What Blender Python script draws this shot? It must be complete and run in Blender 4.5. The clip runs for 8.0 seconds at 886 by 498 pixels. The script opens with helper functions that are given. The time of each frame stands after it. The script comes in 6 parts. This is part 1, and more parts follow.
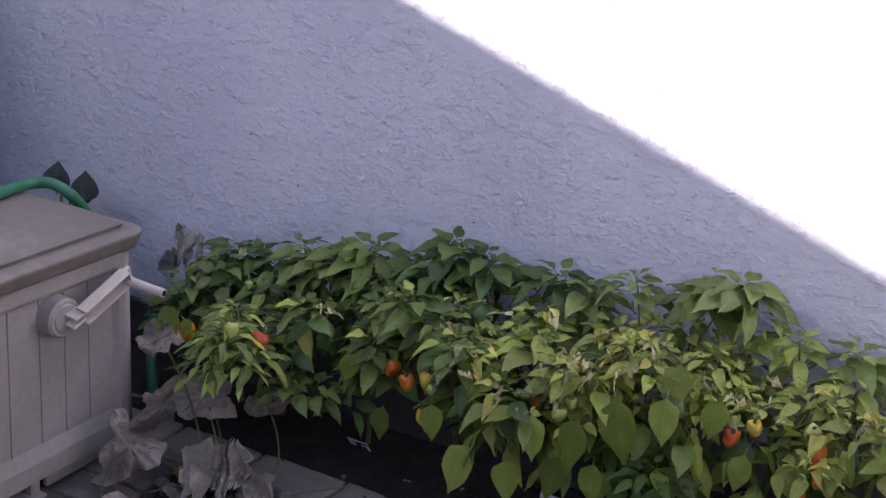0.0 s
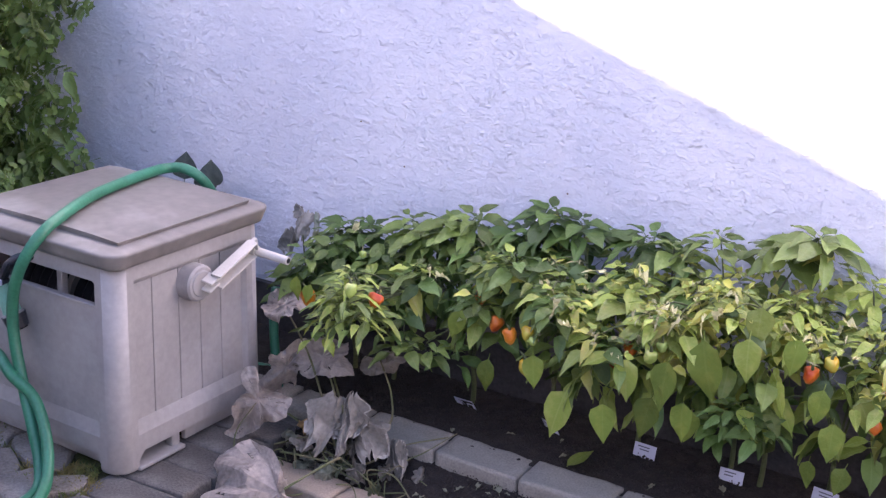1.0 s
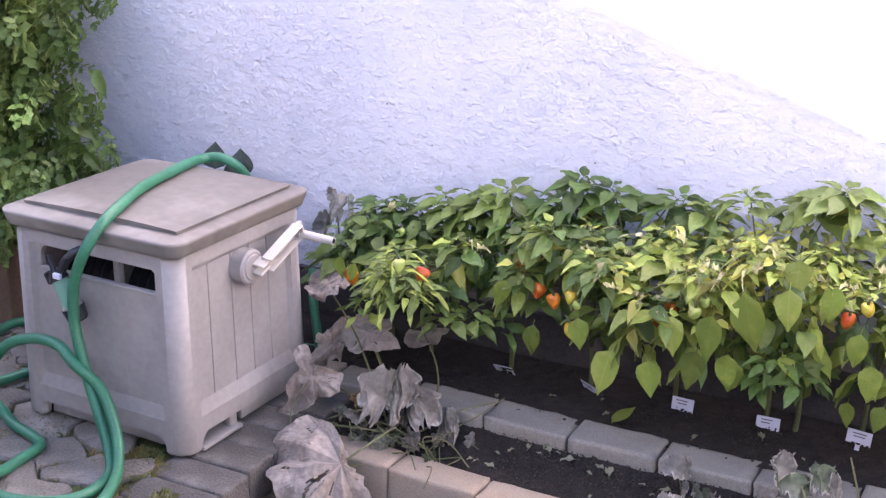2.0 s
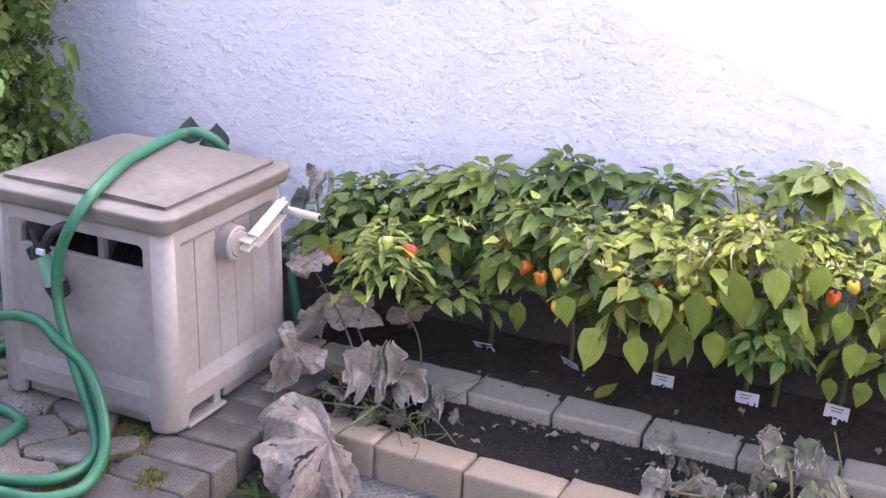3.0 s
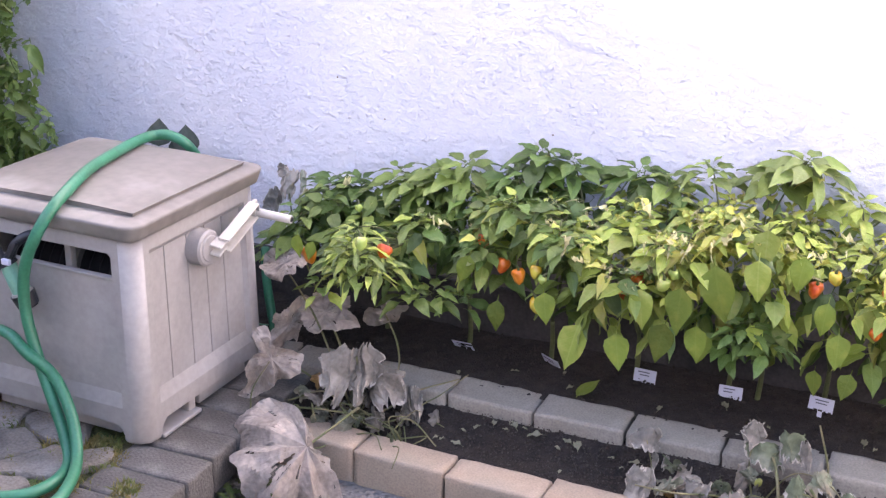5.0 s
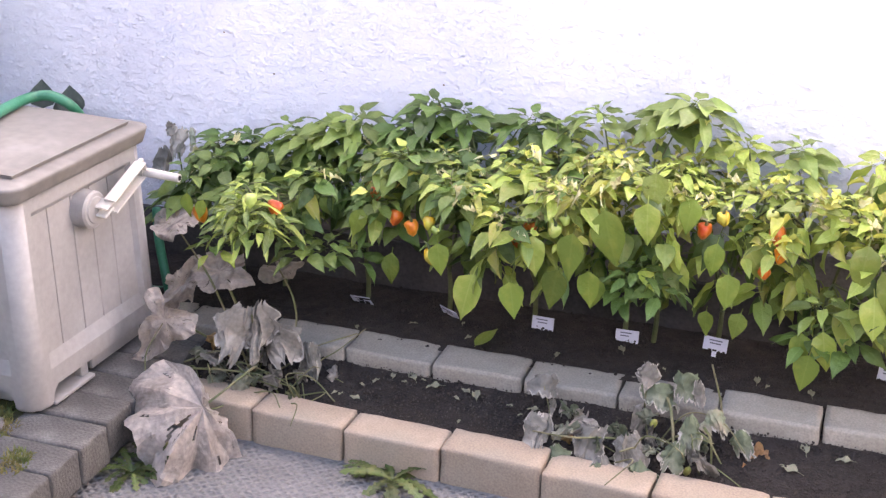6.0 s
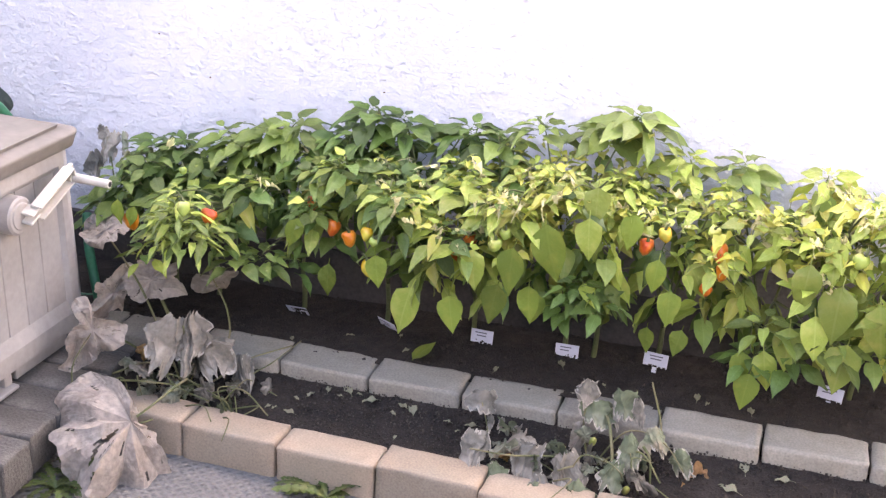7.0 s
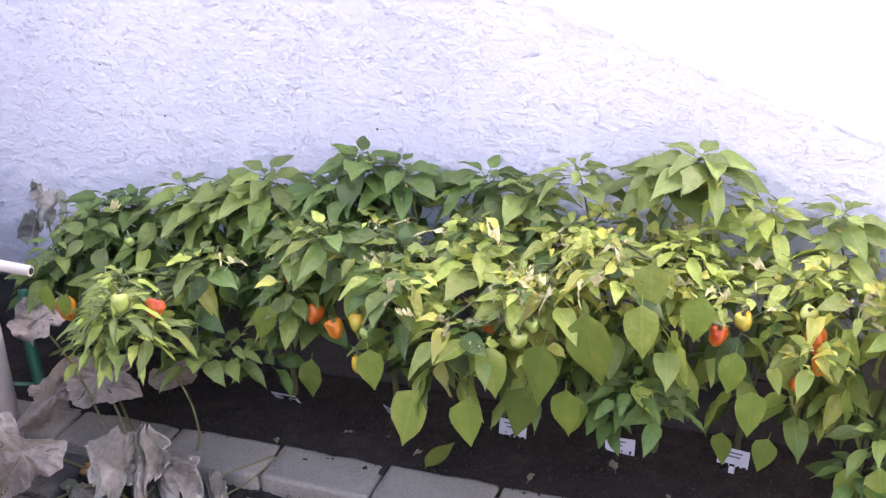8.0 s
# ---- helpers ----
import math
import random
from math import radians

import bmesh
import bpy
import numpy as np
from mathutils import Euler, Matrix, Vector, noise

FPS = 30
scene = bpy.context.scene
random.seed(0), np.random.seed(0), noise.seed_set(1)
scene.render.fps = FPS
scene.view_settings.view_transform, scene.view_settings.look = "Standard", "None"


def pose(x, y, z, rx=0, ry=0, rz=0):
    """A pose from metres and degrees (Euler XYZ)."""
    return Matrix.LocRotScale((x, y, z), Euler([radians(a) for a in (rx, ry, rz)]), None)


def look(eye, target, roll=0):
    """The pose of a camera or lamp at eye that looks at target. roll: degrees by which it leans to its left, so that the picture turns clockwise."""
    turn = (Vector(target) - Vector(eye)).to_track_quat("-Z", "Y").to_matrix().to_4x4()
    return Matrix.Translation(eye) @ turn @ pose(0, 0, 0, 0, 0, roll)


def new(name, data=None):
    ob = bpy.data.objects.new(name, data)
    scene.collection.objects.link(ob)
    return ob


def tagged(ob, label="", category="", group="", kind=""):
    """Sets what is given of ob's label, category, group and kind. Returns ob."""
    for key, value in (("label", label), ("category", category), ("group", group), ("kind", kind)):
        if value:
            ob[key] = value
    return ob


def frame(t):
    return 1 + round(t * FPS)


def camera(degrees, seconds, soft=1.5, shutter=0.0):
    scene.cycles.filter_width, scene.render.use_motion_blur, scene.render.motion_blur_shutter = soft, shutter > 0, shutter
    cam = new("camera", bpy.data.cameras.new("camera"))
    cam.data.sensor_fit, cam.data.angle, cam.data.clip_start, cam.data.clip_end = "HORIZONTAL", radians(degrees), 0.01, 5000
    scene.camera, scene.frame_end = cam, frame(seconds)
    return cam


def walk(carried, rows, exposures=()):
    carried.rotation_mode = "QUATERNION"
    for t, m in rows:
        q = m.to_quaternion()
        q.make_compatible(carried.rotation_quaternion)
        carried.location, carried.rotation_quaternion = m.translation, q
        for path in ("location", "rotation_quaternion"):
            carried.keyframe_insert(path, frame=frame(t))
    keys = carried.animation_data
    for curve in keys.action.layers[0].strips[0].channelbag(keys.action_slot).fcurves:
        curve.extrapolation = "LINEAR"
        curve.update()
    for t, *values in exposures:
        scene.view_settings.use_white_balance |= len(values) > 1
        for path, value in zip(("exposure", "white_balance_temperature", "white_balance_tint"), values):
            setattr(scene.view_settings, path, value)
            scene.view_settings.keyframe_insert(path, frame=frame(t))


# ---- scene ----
cam = camera(38.0, 8.0, soft=1.35)
PATH = [
    (0, (1.0293, 0.5304, 1.3387), (0.2238, 2.2313, 0.6622), 5.26),
    (0.2, (1.0032, 0.5069, 1.3003), (0.1497, 2.1947, 0.6501), 6.26),
    (0.5, (1.0182, 0.5017, 1.3072), (0.1162, 2.1545, 0.6328), 6.55),
    (0.8, (1.0782, 0.3713, 1.3317), (0.1761, 2.0346, 0.6837), 5.07),
    (1, (1.1283, 0.2907, 1.2932), (0.1960, 1.9398, 0.6518), 2.83),
    (1.2, (1.1639, 0.2433, 1.3069), (0.2027, 1.8650, 0.6390), 1.26),
    (2.3, (0.9583, 0.0806, 1.3048), (0.1309, 1.7746, 0.6371), 0.05),
    (2.5, (0.9406, 0.0719, 1.3006), (0.1245, 1.7644, 0.6154), -0.26),
    (2.7, (0.9535, 0.0695, 1.2973), (0.1377, 1.7568, 0.5990), 0.20),
    (3, (0.9035, 0.0481, 1.3043), (0.1488, 1.7642, 0.6074), 1.93),
    (3.5, (0.8890, 0.0671, 1.2912), (0.0702, 1.7539, 0.5951), 1.08),
    (4, (0.8679, 0.0762, 1.2950), (0.1116, 1.7916, 0.5984), 1.14),
    (4.2, (0.8681, 0.0842, 1.2841), (0.1048, 1.7970, 0.5886), 0.48),
    (5.3, (0.9075, 0.1093, 1.3112), (0.2168, 1.8387, 0.5817), 1.01),
    (5.5, (0.9148, 0.1158, 1.3005), (0.2600, 1.8522, 0.5548), 0.83),
    (6, (0.9413, 0.1332, 1.2858), (0.3398, 1.8789, 0.5173), 0.34),
    (6.5, (0.9387, 0.1416, 1.2876), (0.3743, 1.9021, 0.5246), 1.23),
    (7, (0.9307, 0.1938, 1.2926), (0.4138, 1.9657, 0.5223), 2.12),
    (7.2, (0.9179, 0.2650, 1.2855), (0.4123, 2.0414, 0.5183), 1.63),
    (7.3, (0.8994, 0.3055, 1.2724), (0.3535, 2.0794, 0.5270), 1.21),
    (7.5, (0.8780, 0.4522, 1.2910), (0.2620, 2.2159, 0.5767), -0.56),
    (7.7, (0.8628, 0.6049, 1.2955), (0.2655, 2.3648, 0.5566), -0.75),
    (8, (0.8257, 0.8057, 1.2810), (0.2348, 2.5165, 0.4301), -1.42),
]
EXPOSURES = [(0.0, 1.18, 6210, 29), (0.5, 2.00, 6100, 32), (1.0, 2.42, 6140, 33), (2.5, 2.87, 6620, 29), (4.0, 2.85, 6620, 29), (5.5, 3.02, 6790, 25), (6.0, 3.06, 6960, 24), (7.0, 3.17, 7160, 23), (7.5, 3.16, 6850, 25), (8.0, 2.88, 6630, 27)]
walk(cam, [(t, look(eye, target, roll)) for t, eye, target, roll in PATH], EXPOSURES)

# ---- world and sun ----
SUN_WAY = Vector((0.35, 0.86, -0.37)).normalized()
world = bpy.data.worlds.new("sky")
scene.world = world
world.use_nodes = True
sky = world.node_tree.nodes.new("ShaderNodeTexSky")
sky.sky_type, sky.sun_disc = "NISHITA", False
sky.sun_elevation = math.asin(-SUN_WAY.z)
sky.sun_rotation = math.atan2(-SUN_WAY.x, -SUN_WAY.y)
back = world.node_tree.nodes["Background"]
back.inputs["Strength"].default_value = 0.12
world.node_tree.links.new(sky.outputs[0], back.inputs["Color"])
sun = new("sun", bpy.data.lights.new("sun", "SUN"))
sun.data.energy, sun.data.angle, sun.data.color = 5.0, radians(0.5), (1.0, 0.93, 0.82)
sun.matrix_world = look((0, 0, 6), Vector((0, 0, 6)) + SUN_WAY)



# ---- materials ----
def material(name, base, rough=0.7, metal=0.0, spread=0.15, scale=20.0, fine=200.0, bump=0.2, depth=0.002,
             second=None, spots=0.5, object_random=0.0, translucent=0.0, coord="Object"):
    """A surface with variation at two scales, fine relief and, where given, a second colour in blotches."""
    m = bpy.data.materials.new(name)
    m.use_nodes = True
    nt = m.node_tree
    bsdf = nt.nodes["Principled BSDF"]
    out = nt.nodes["Material Output"]
    bsdf.inputs["Roughness"].default_value, bsdf.inputs["Metallic"].default_value = rough, metal
    tc = nt.nodes.new("ShaderNodeTexCoord")
    geo = nt.nodes.new("ShaderNodeNewGeometry")
    where = geo.outputs["Position"] if coord == "World" else tc.outputs["Object"]

    def noise_at(s, detail=4.0):
        n = nt.nodes.new("ShaderNodeTexNoise")
        n.inputs["Scale"].default_value, n.inputs["Detail"].default_value = s, detail
        nt.links.new(where, n.inputs["Vector"])
        return n.outputs["Fac"]

    big, small = noise_at(scale), noise_at(fine, 6.0)
    both = nt.nodes.new("ShaderNodeMath")
    both.operation = "ADD"
    nt.links.new(big, both.inputs[0]), nt.links.new(small, both.inputs[1])
    ramp = nt.nodes.new("ShaderNodeMapRange")
    ramp.inputs["From Min"].default_value, ramp.inputs["From Max"].default_value = 0.7, 1.3
    ramp.inputs["To Min"].default_value, ramp.inputs["To Max"].default_value = 1 - spread, 1 + spread
    nt.links.new(both.outputs[0], ramp.inputs["Value"])
    value = ramp.outputs[0]
    if object_random:
        info = nt.nodes.new("ShaderNodeObjectInfo")
        vary = nt.nodes.new("ShaderNodeMapRange")
        vary.inputs["To Min"].default_value, vary.inputs["To Max"].default_value = 1 - object_random, 1 + object_random
        nt.links.new(info.outputs["Random"], vary.inputs["Value"])
        mul = nt.nodes.new("ShaderNodeMath")
        mul.operation = "MULTIPLY"
        nt.links.new(value, mul.inputs[0]), nt.links.new(vary.outputs[0], mul.inputs[1])
        value = mul.outputs[0]
    colour = nt.nodes.new("ShaderNodeMix")
    colour.data_type = "RGBA"
    colour.inputs["A"].default_value = (*base, 1)
    colour.inputs["B"].default_value = (*(second or base), 1)
    blot = nt.nodes.new("ShaderNodeMapRange")
    blot.inputs["From Min"].default_value, blot.inputs["From Max"].default_value = spots - 0.08, spots + 0.08
    nt.links.new(noise_at(scale * 0.6, 5.0), blot.inputs["Value"])
    nt.links.new(blot.outputs[0], colour.inputs["Factor"])
    shade = nt.nodes.new("ShaderNodeVectorMath")
    shade.operation = "SCALE"
    nt.links.new(colour.outputs["Result"], shade.inputs[0]), nt.links.new(value, shade.inputs["Scale"])
    nt.links.new(shade.outputs[0], bsdf.inputs["Base Color"])
    if bump:
        b = nt.nodes.new("ShaderNodeBump")
        b.inputs["Strength"].default_value, b.inputs["Distance"].default_value = bump, depth
        nt.links.new(both.outputs[0], b.inputs["Height"])
        nt.links.new(b.outputs[0], bsdf.inputs["Normal"])
    if translucent:
        tr = nt.nodes.new("ShaderNodeBsdfTranslucent")
        mix = nt.nodes.new("ShaderNodeMixShader")
        mix.inputs[0].default_value = translucent
        nt.links.new(shade.outputs[0], tr.inputs["Color"])
        nt.links.new(bsdf.outputs[0], mix.inputs[1]), nt.links.new(tr.outputs[0], mix.inputs[2])
        nt.links.new(mix.outputs[0], out.inputs["Surface"])
    return m


def stucco_material():
    """Rough white plaster thrown on with a trowel: lumps of 1 to 3 cm, crests and fine sand."""
    m = bpy.data.materials.new("white_stucco")
    m.use_nodes = True
    nt = m.node_tree
    bsdf = nt.nodes["Principled BSDF"]
    bsdf.inputs["Roughness"].default_value = 0.9
    geo = nt.nodes.new("ShaderNodeNewGeometry")
    stretch = nt.nodes.new("ShaderNodeMapping")
    stretch.inputs["Scale"].default_value = (1.0, 1.0, 1.35)
    nt.links.new(geo.outputs["Position"], stretch.inputs["Vector"])
    def cliffs(scale, low, high):
        """Flat trowelled patches with steep broken edges."""
        n = nt.nodes.new("ShaderNodeTexNoise")
        n.inputs["Scale"].default_value, n.inputs["Detail"].default_value, n.inputs["Roughness"].default_value = scale, 7, 0.62
        nt.links.new(stretch.outputs[0], n.inputs["Vector"])
        r = nt.nodes.new("ShaderNodeMapRange")
        r.interpolation_type = "SMOOTHSTEP"
        r.inputs["From Min"].default_value, r.inputs["From Max"].default_value = low, high
        nt.links.new(n.outputs["Fac"], r.inputs["Value"])
        return r.outputs[0]

    def plus(a, k, b):
        n = nt.nodes.new("ShaderNodeMath")
        n.operation = "MULTIPLY_ADD"
        n.inputs[1].default_value = k
        nt.links.new(a, n.inputs[0]), nt.links.new(b, n.inputs[2])
        return n.outputs[0]

    soft = nt.nodes.new("ShaderNodeTexNoise")
    soft.inputs["Scale"].default_value, soft.inputs["Detail"].default_value, soft.inputs["Roughness"].default_value = 30, 3, 0.5
    nt.links.new(stretch.outputs[0], soft.inputs["Vector"])
    def calc(op, a, b, c=0.0):
        n = nt.nodes.new("ShaderNodeMath")
        n.operation = op
        for k, v in enumerate((a, b, c)):
            if isinstance(v, (int, float)):
                n.inputs[k].default_value = v
            else:
                nt.links.new(v, n.inputs[k])
        return n.outputs[0]

    def shelves(rows, scale, wander):
        """Thrown lumps that swell upwards from a broken lower edge."""
        n = nt.nodes.new("ShaderNodeTexNoise")
        n.inputs["Scale"].default_value, n.inputs["Detail"].default_value, n.inputs["Roughness"].default_value = scale, 5, 0.6
        nt.links.new(geo.outputs["Position"], n.inputs["Vector"])
        sep = nt.nodes.new("ShaderNodeSeparateXYZ")
        nt.links.new(geo.outputs["Position"], sep.inputs[0])
        along = calc("MULTIPLY_ADD", sep.outputs["Z"], rows, calc("MULTIPLY", n.outputs["Fac"], wander))
        return calc("POWER", calc("SUBTRACT", 1.0, calc("FRACT", along, 0.0)), 1.8)

    height = plus(calc("MULTIPLY", shelves(30, 30, 5.0), cliffs(30, 0.485, 0.615)), 0.46, soft.outputs["Fac"])
    height = plus(calc("MULTIPLY", shelves(60, 60, 4.0), cliffs(62, 0.46, 0.61)), 0.21, height)
    height = plus(cliffs(75, 0.35, 0.7), 0.13, height)
    height = plus(cliffs(200, 0.3, 0.7), 0.06, height)
    bump = nt.nodes.new("ShaderNodeBump")
    bump.inputs["Strength"].default_value, bump.inputs["Distance"].default_value = 0.95, 0.0068
    nt.links.new(height, bump.inputs["Height"]), nt.links.new(bump.outputs[0], bsdf.inputs["Normal"])
    stain = nt.nodes.new("ShaderNodeTexNoise")
    stain.inputs["Scale"].default_value, stain.inputs["Detail"].default_value = 3.0, 6
    nt.links.new(geo.outputs["Position"], stain.inputs["Vector"])
    ramp = nt.nodes.new("ShaderNodeValToRGB")
    ramp.color_ramp.elements[0].position, ramp.color_ramp.elements[1].position = 0.3, 0.7
    ramp.color_ramp.elements[0].color, ramp.color_ramp.elements[1].color = (0.67, 0.67, 0.74, 1), (0.765, 0.757, 0.81, 1)
    nt.links.new(stain.outputs["Fac"], ramp.inputs["Fac"]), nt.links.new(ramp.outputs[0], bsdf.inputs["Base Color"])
    return m


def studs(m, wide, deep, height):
    """Rows of small raised studs pressed into a cast surface."""
    nt = m.node_tree
    geo = nt.nodes.new("ShaderNodeNewGeometry")
    sep = nt.nodes.new("ShaderNodeSeparateXYZ")
    nt.links.new(geo.outputs["Position"], sep.inputs[0])

    def calc(op, a, b=None, c=None):
        n = nt.nodes.new("ShaderNodeMath")
        n.operation = op
        for i, v in enumerate((a, b, c)):
            if v is None:
                continue
            if isinstance(v, (int, float)):
                n.inputs[i].default_value = v
            else:
                nt.links.new(v, n.inputs[i])
        return n.outputs[0]

    p = calc("MULTIPLY_ADD", sep.outputs["X"], 6.2832 / wide, calc("MULTIPLY", sep.outputs["Y"], 6.2832 / deep))
    q = calc("MULTIPLY_ADD", sep.outputs["X"], 6.2832 / wide, calc("MULTIPLY", sep.outputs["Y"], -6.2832 / deep))
    h = calc("MULTIPLY", calc("MULTIPLY_ADD", calc("SINE", p), 0.5, 0.5), calc("MULTIPLY_ADD", calc("SINE", q), 0.5, 0.5))
    old = next(n for n in nt.nodes if n.bl_idname == "ShaderNodeBump")
    b = nt.nodes.new("ShaderNodeBump")
    b.inputs["Strength"].default_value, b.inputs["Distance"].default_value = 1.0, height
    nt.links.new(h, b.inputs["Height"]), nt.links.new(old.outputs[0], b.inputs["Normal"])
    nt.links.new(b.outputs[0], nt.nodes["Principled BSDF"].inputs["Normal"])
    return m


def leaf_material(name, base, vein, edge=None, translucent=0.28, rough=0.43, gloss=0.5):
    """A leaf with a pale midrib and side veins, blotches of an ageing colour, and its own shade per leaf."""
    m = bpy.data.materials.new(name)
    m.use_nodes = True
    nt = m.node_tree
    bsdf, out = nt.nodes["Principled BSDF"], nt.nodes["Material Output"]
    bsdf.inputs["Roughness"].default_value, bsdf.inputs["Specular IOR Level"].default_value = rough, gloss
    tc = nt.nodes.new("ShaderNodeTexCoord")
    sep = nt.nodes.new("ShaderNodeSeparateXYZ")
    nt.links.new(tc.outputs["Object"], sep.inputs[0])

    def calc(op, a, b=None, c=None):
        n = nt.nodes.new("ShaderNodeMath")
        n.operation = op
        for i, v in enumerate((a, b, c)):
            if v is None:
                continue
            if isinstance(v, (int, float)):
                n.inputs[i].default_value = v
            else:
                nt.links.new(v, n.inputs[i])
        return n.outputs[0]

    side = calc("ABSOLUTE", sep.outputs["X"])
    rib = calc("LESS_THAN", side, 0.018)
    ways = calc("SINE", calc("MULTIPLY", calc("MULTIPLY_ADD", side, -0.9, sep.outputs["Y"]), 42.0))
    veins = calc("MAXIMUM", rib, calc("MULTIPLY", calc("GREATER_THAN", ways, 0.93), 0.45))
    info = nt.nodes.new("ShaderNodeObjectInfo")
    shift = nt.nodes.new("ShaderNodeVectorMath")
    shift.operation = "ADD"
    nt.links.new(tc.outputs["Object"], shift.inputs[0]), nt.links.new(info.outputs["Location"], shift.inputs[1])
    n1 = nt.nodes.new("ShaderNodeTexNoise")
    n1.inputs["Scale"].default_value, n1.inputs["Detail"].default_value = 3.5, 5
    nt.links.new(shift.outputs[0], n1.inputs["Vector"])
    blot = nt.nodes.new("ShaderNodeMapRange")
    blot.inputs["From Min"].default_value, blot.inputs["From Max"].default_value = 0.5, 0.72
    nt.links.new(n1.outputs["Fac"], blot.inputs["Value"])
    mix = nt.nodes.new("ShaderNodeMix")
    mix.data_type = "RGBA"
    mix.inputs["A"].default_value, mix.inputs["B"].default_value = (*base, 1), (*(edge or vein), 1)
    nt.links.new(calc("MULTIPLY", blot.outputs[0], 0.6), mix.inputs["Factor"])
    mix2 = nt.nodes.new("ShaderNodeMix")
    mix2.data_type = "RGBA"
    nt.links.new(mix.outputs["Result"], mix2.inputs["A"])
    mix2.inputs["B"].default_value = (*vein, 1)
    nt.links.new(calc("MULTIPLY", veins, 0.28), mix2.inputs["Factor"])
    vary = nt.nodes.new("ShaderNodeMapRange")
    vary.inputs["To Min"].default_value, vary.inputs["To Max"].default_value = 0.6, 1.4
    nt.links.new(info.outputs["Random"], vary.inputs["Value"])
    tone = nt.nodes.new("ShaderNodeVectorMath")
    tone.operation = "SCALE"
    nt.links.new(mix2.outputs["Result"], tone.inputs[0]), nt.links.new(vary.outputs[0], tone.inputs["Scale"])
    nt.links.new(tone.outputs[0], bsdf.inputs["Base Color"])
    bump = nt.nodes.new("ShaderNodeBump")
    bump.inputs["Strength"].default_value, bump.inputs["Distance"].default_value = 0.35, 0.02
    nt.links.new(calc("MULTIPLY_ADD", veins, -0.6, n1.outputs["Fac"]), bump.inputs["Height"])
    nt.links.new(bump.outputs[0], bsdf.inputs["Normal"])
    tr = nt.nodes.new("ShaderNodeBsdfTranslucent")
    nt.links.new(tone.outputs[0], tr.inputs["Color"])
    both = nt.nodes.new("ShaderNodeMixShader")
    both.inputs[0].default_value = translucent
    nt.links.new(bsdf.outputs[0], both.inputs[1]), nt.links.new(tr.outputs[0], both.inputs[2])
    nt.links.new(both.outputs[0], out.inputs["Surface"])
    return m


STUCCO = stucco_material()
PLASTIC = material("weathered_taupe_plastic", (0.306, 0.283, 0.266), 0.44, spread=0.11, scale=6, fine=70, bump=0.14, second=(0.365, 0.342, 0.326), spots=0.58)
LID = material("weathered_brown_plastic", (0.165, 0.146, 0.129), 0.55, spread=0.18, scale=4.0, fine=40, bump=0.08, second=(0.285, 0.266, 0.242), spots=0.53)
CREAM = material("cream_plastic", (0.496, 0.456, 0.4), 0.45, spread=0.08, scale=20, fine=200, bump=0.08)
BLACK = material("black_plastic", (0.02, 0.02, 0.024), 0.45, spread=0.2, bump=0.1)
DARK = material("dark_reel_plastic", (0.009, 0.008, 0.010), 0.95, spread=0.2, bump=0.1)
HOSE = material("green_hose_rubber", (0.024, 0.158, 0.082), 0.42, spread=0.18, scale=12, fine=140, bump=0.12, second=(0.036, 0.195, 0.112), spots=0.55, coord="World")
NOZZLE = material("pale_green_plastic", (0.176, 0.4, 0.288), 0.4, spread=0.1)
BLOCK = material("tumbled_concrete_block", (0.272, 0.246, 0.208), 0.95, spread=0.26, scale=9, fine=240, bump=0.3, depth=0.003, second=(0.218, 0.197, 0.165), spots=0.57, object_random=0.13)
BLOCK_WARM = material("warm_concrete_block", (0.348, 0.266, 0.196), 0.95, spread=0.24, scale=8, fine=240, bump=0.3, depth=0.003, second=(0.262, 0.215, 0.165), spots=0.54, object_random=0.12)
PAVER = material("grey_paver", (0.099, 0.090, 0.081), 0.95, spread=0.34, scale=14, fine=170, bump=0.85, depth=0.004, second=(0.150, 0.137, 0.125), spots=0.62, object_random=0.16)
STONE = material("worn_paving_stone", (0.180, 0.157, 0.131), 0.95, spread=0.34, scale=13, fine=170, bump=0.85, depth=0.004, second=(0.235, 0.212, 0.188), spots=0.6, object_random=0.2)
SLAB = material("concrete_slab", (0.170, 0.161, 0.152), 0.95, spread=0.2, scale=9, fine=150, bump=0.4, depth=0.002, coord="World")
studs(SLAB, 0.024, 0.020, 0.0052)
SOIL = material("dark_garden_soil", (0.0235, 0.0174, 0.0142), 1.0, spread=0.5, scale=30, fine=230, bump=1.0, depth=0.006, second=(0.033, 0.0245, 0.0195), spots=0.6, coord="World")
CRUMB = material("soil_crumbs", (0.036, 0.027, 0.022), 1.0, spread=0.4, scale=40, fine=300, bump=0.5, coord="World")
GRIT = material("pale_gravel_bits", (0.060, 0.049, 0.040), 1.0, spread=0.4, scale=40, fine=300, bump=0.5, coord="World")
MOSS = material("mossy_joint_earth", (0.062, 0.052, 0.022), 1.0, spread=0.45, scale=18, fine=180, bump=0.9, depth=0.005, second=(0.055, 0.082, 0.016), spots=0.5, coord="World")
PLINTH = material("dark_grey_plinth", (0.066, 0.058, 0.057), 0.95, spread=0.3, scale=9, fine=120, bump=0.5, second=(0.034, 0.030, 0.029), spots=0.55, coord="World")
COAT = material("grey_splash_coat", (0.20, 0.172, 0.165), 0.95, spread=0.25, scale=9, fine=120, bump=0.5, second=(0.19, 0.17, 0.168), spots=0.52, coord="World")
BOUNCE_WALL = material("pale_bounce_wall", (0.60, 0.55, 0.49), 0.9, spread=0.12, scale=3, fine=60, bump=0.3, coord="World")
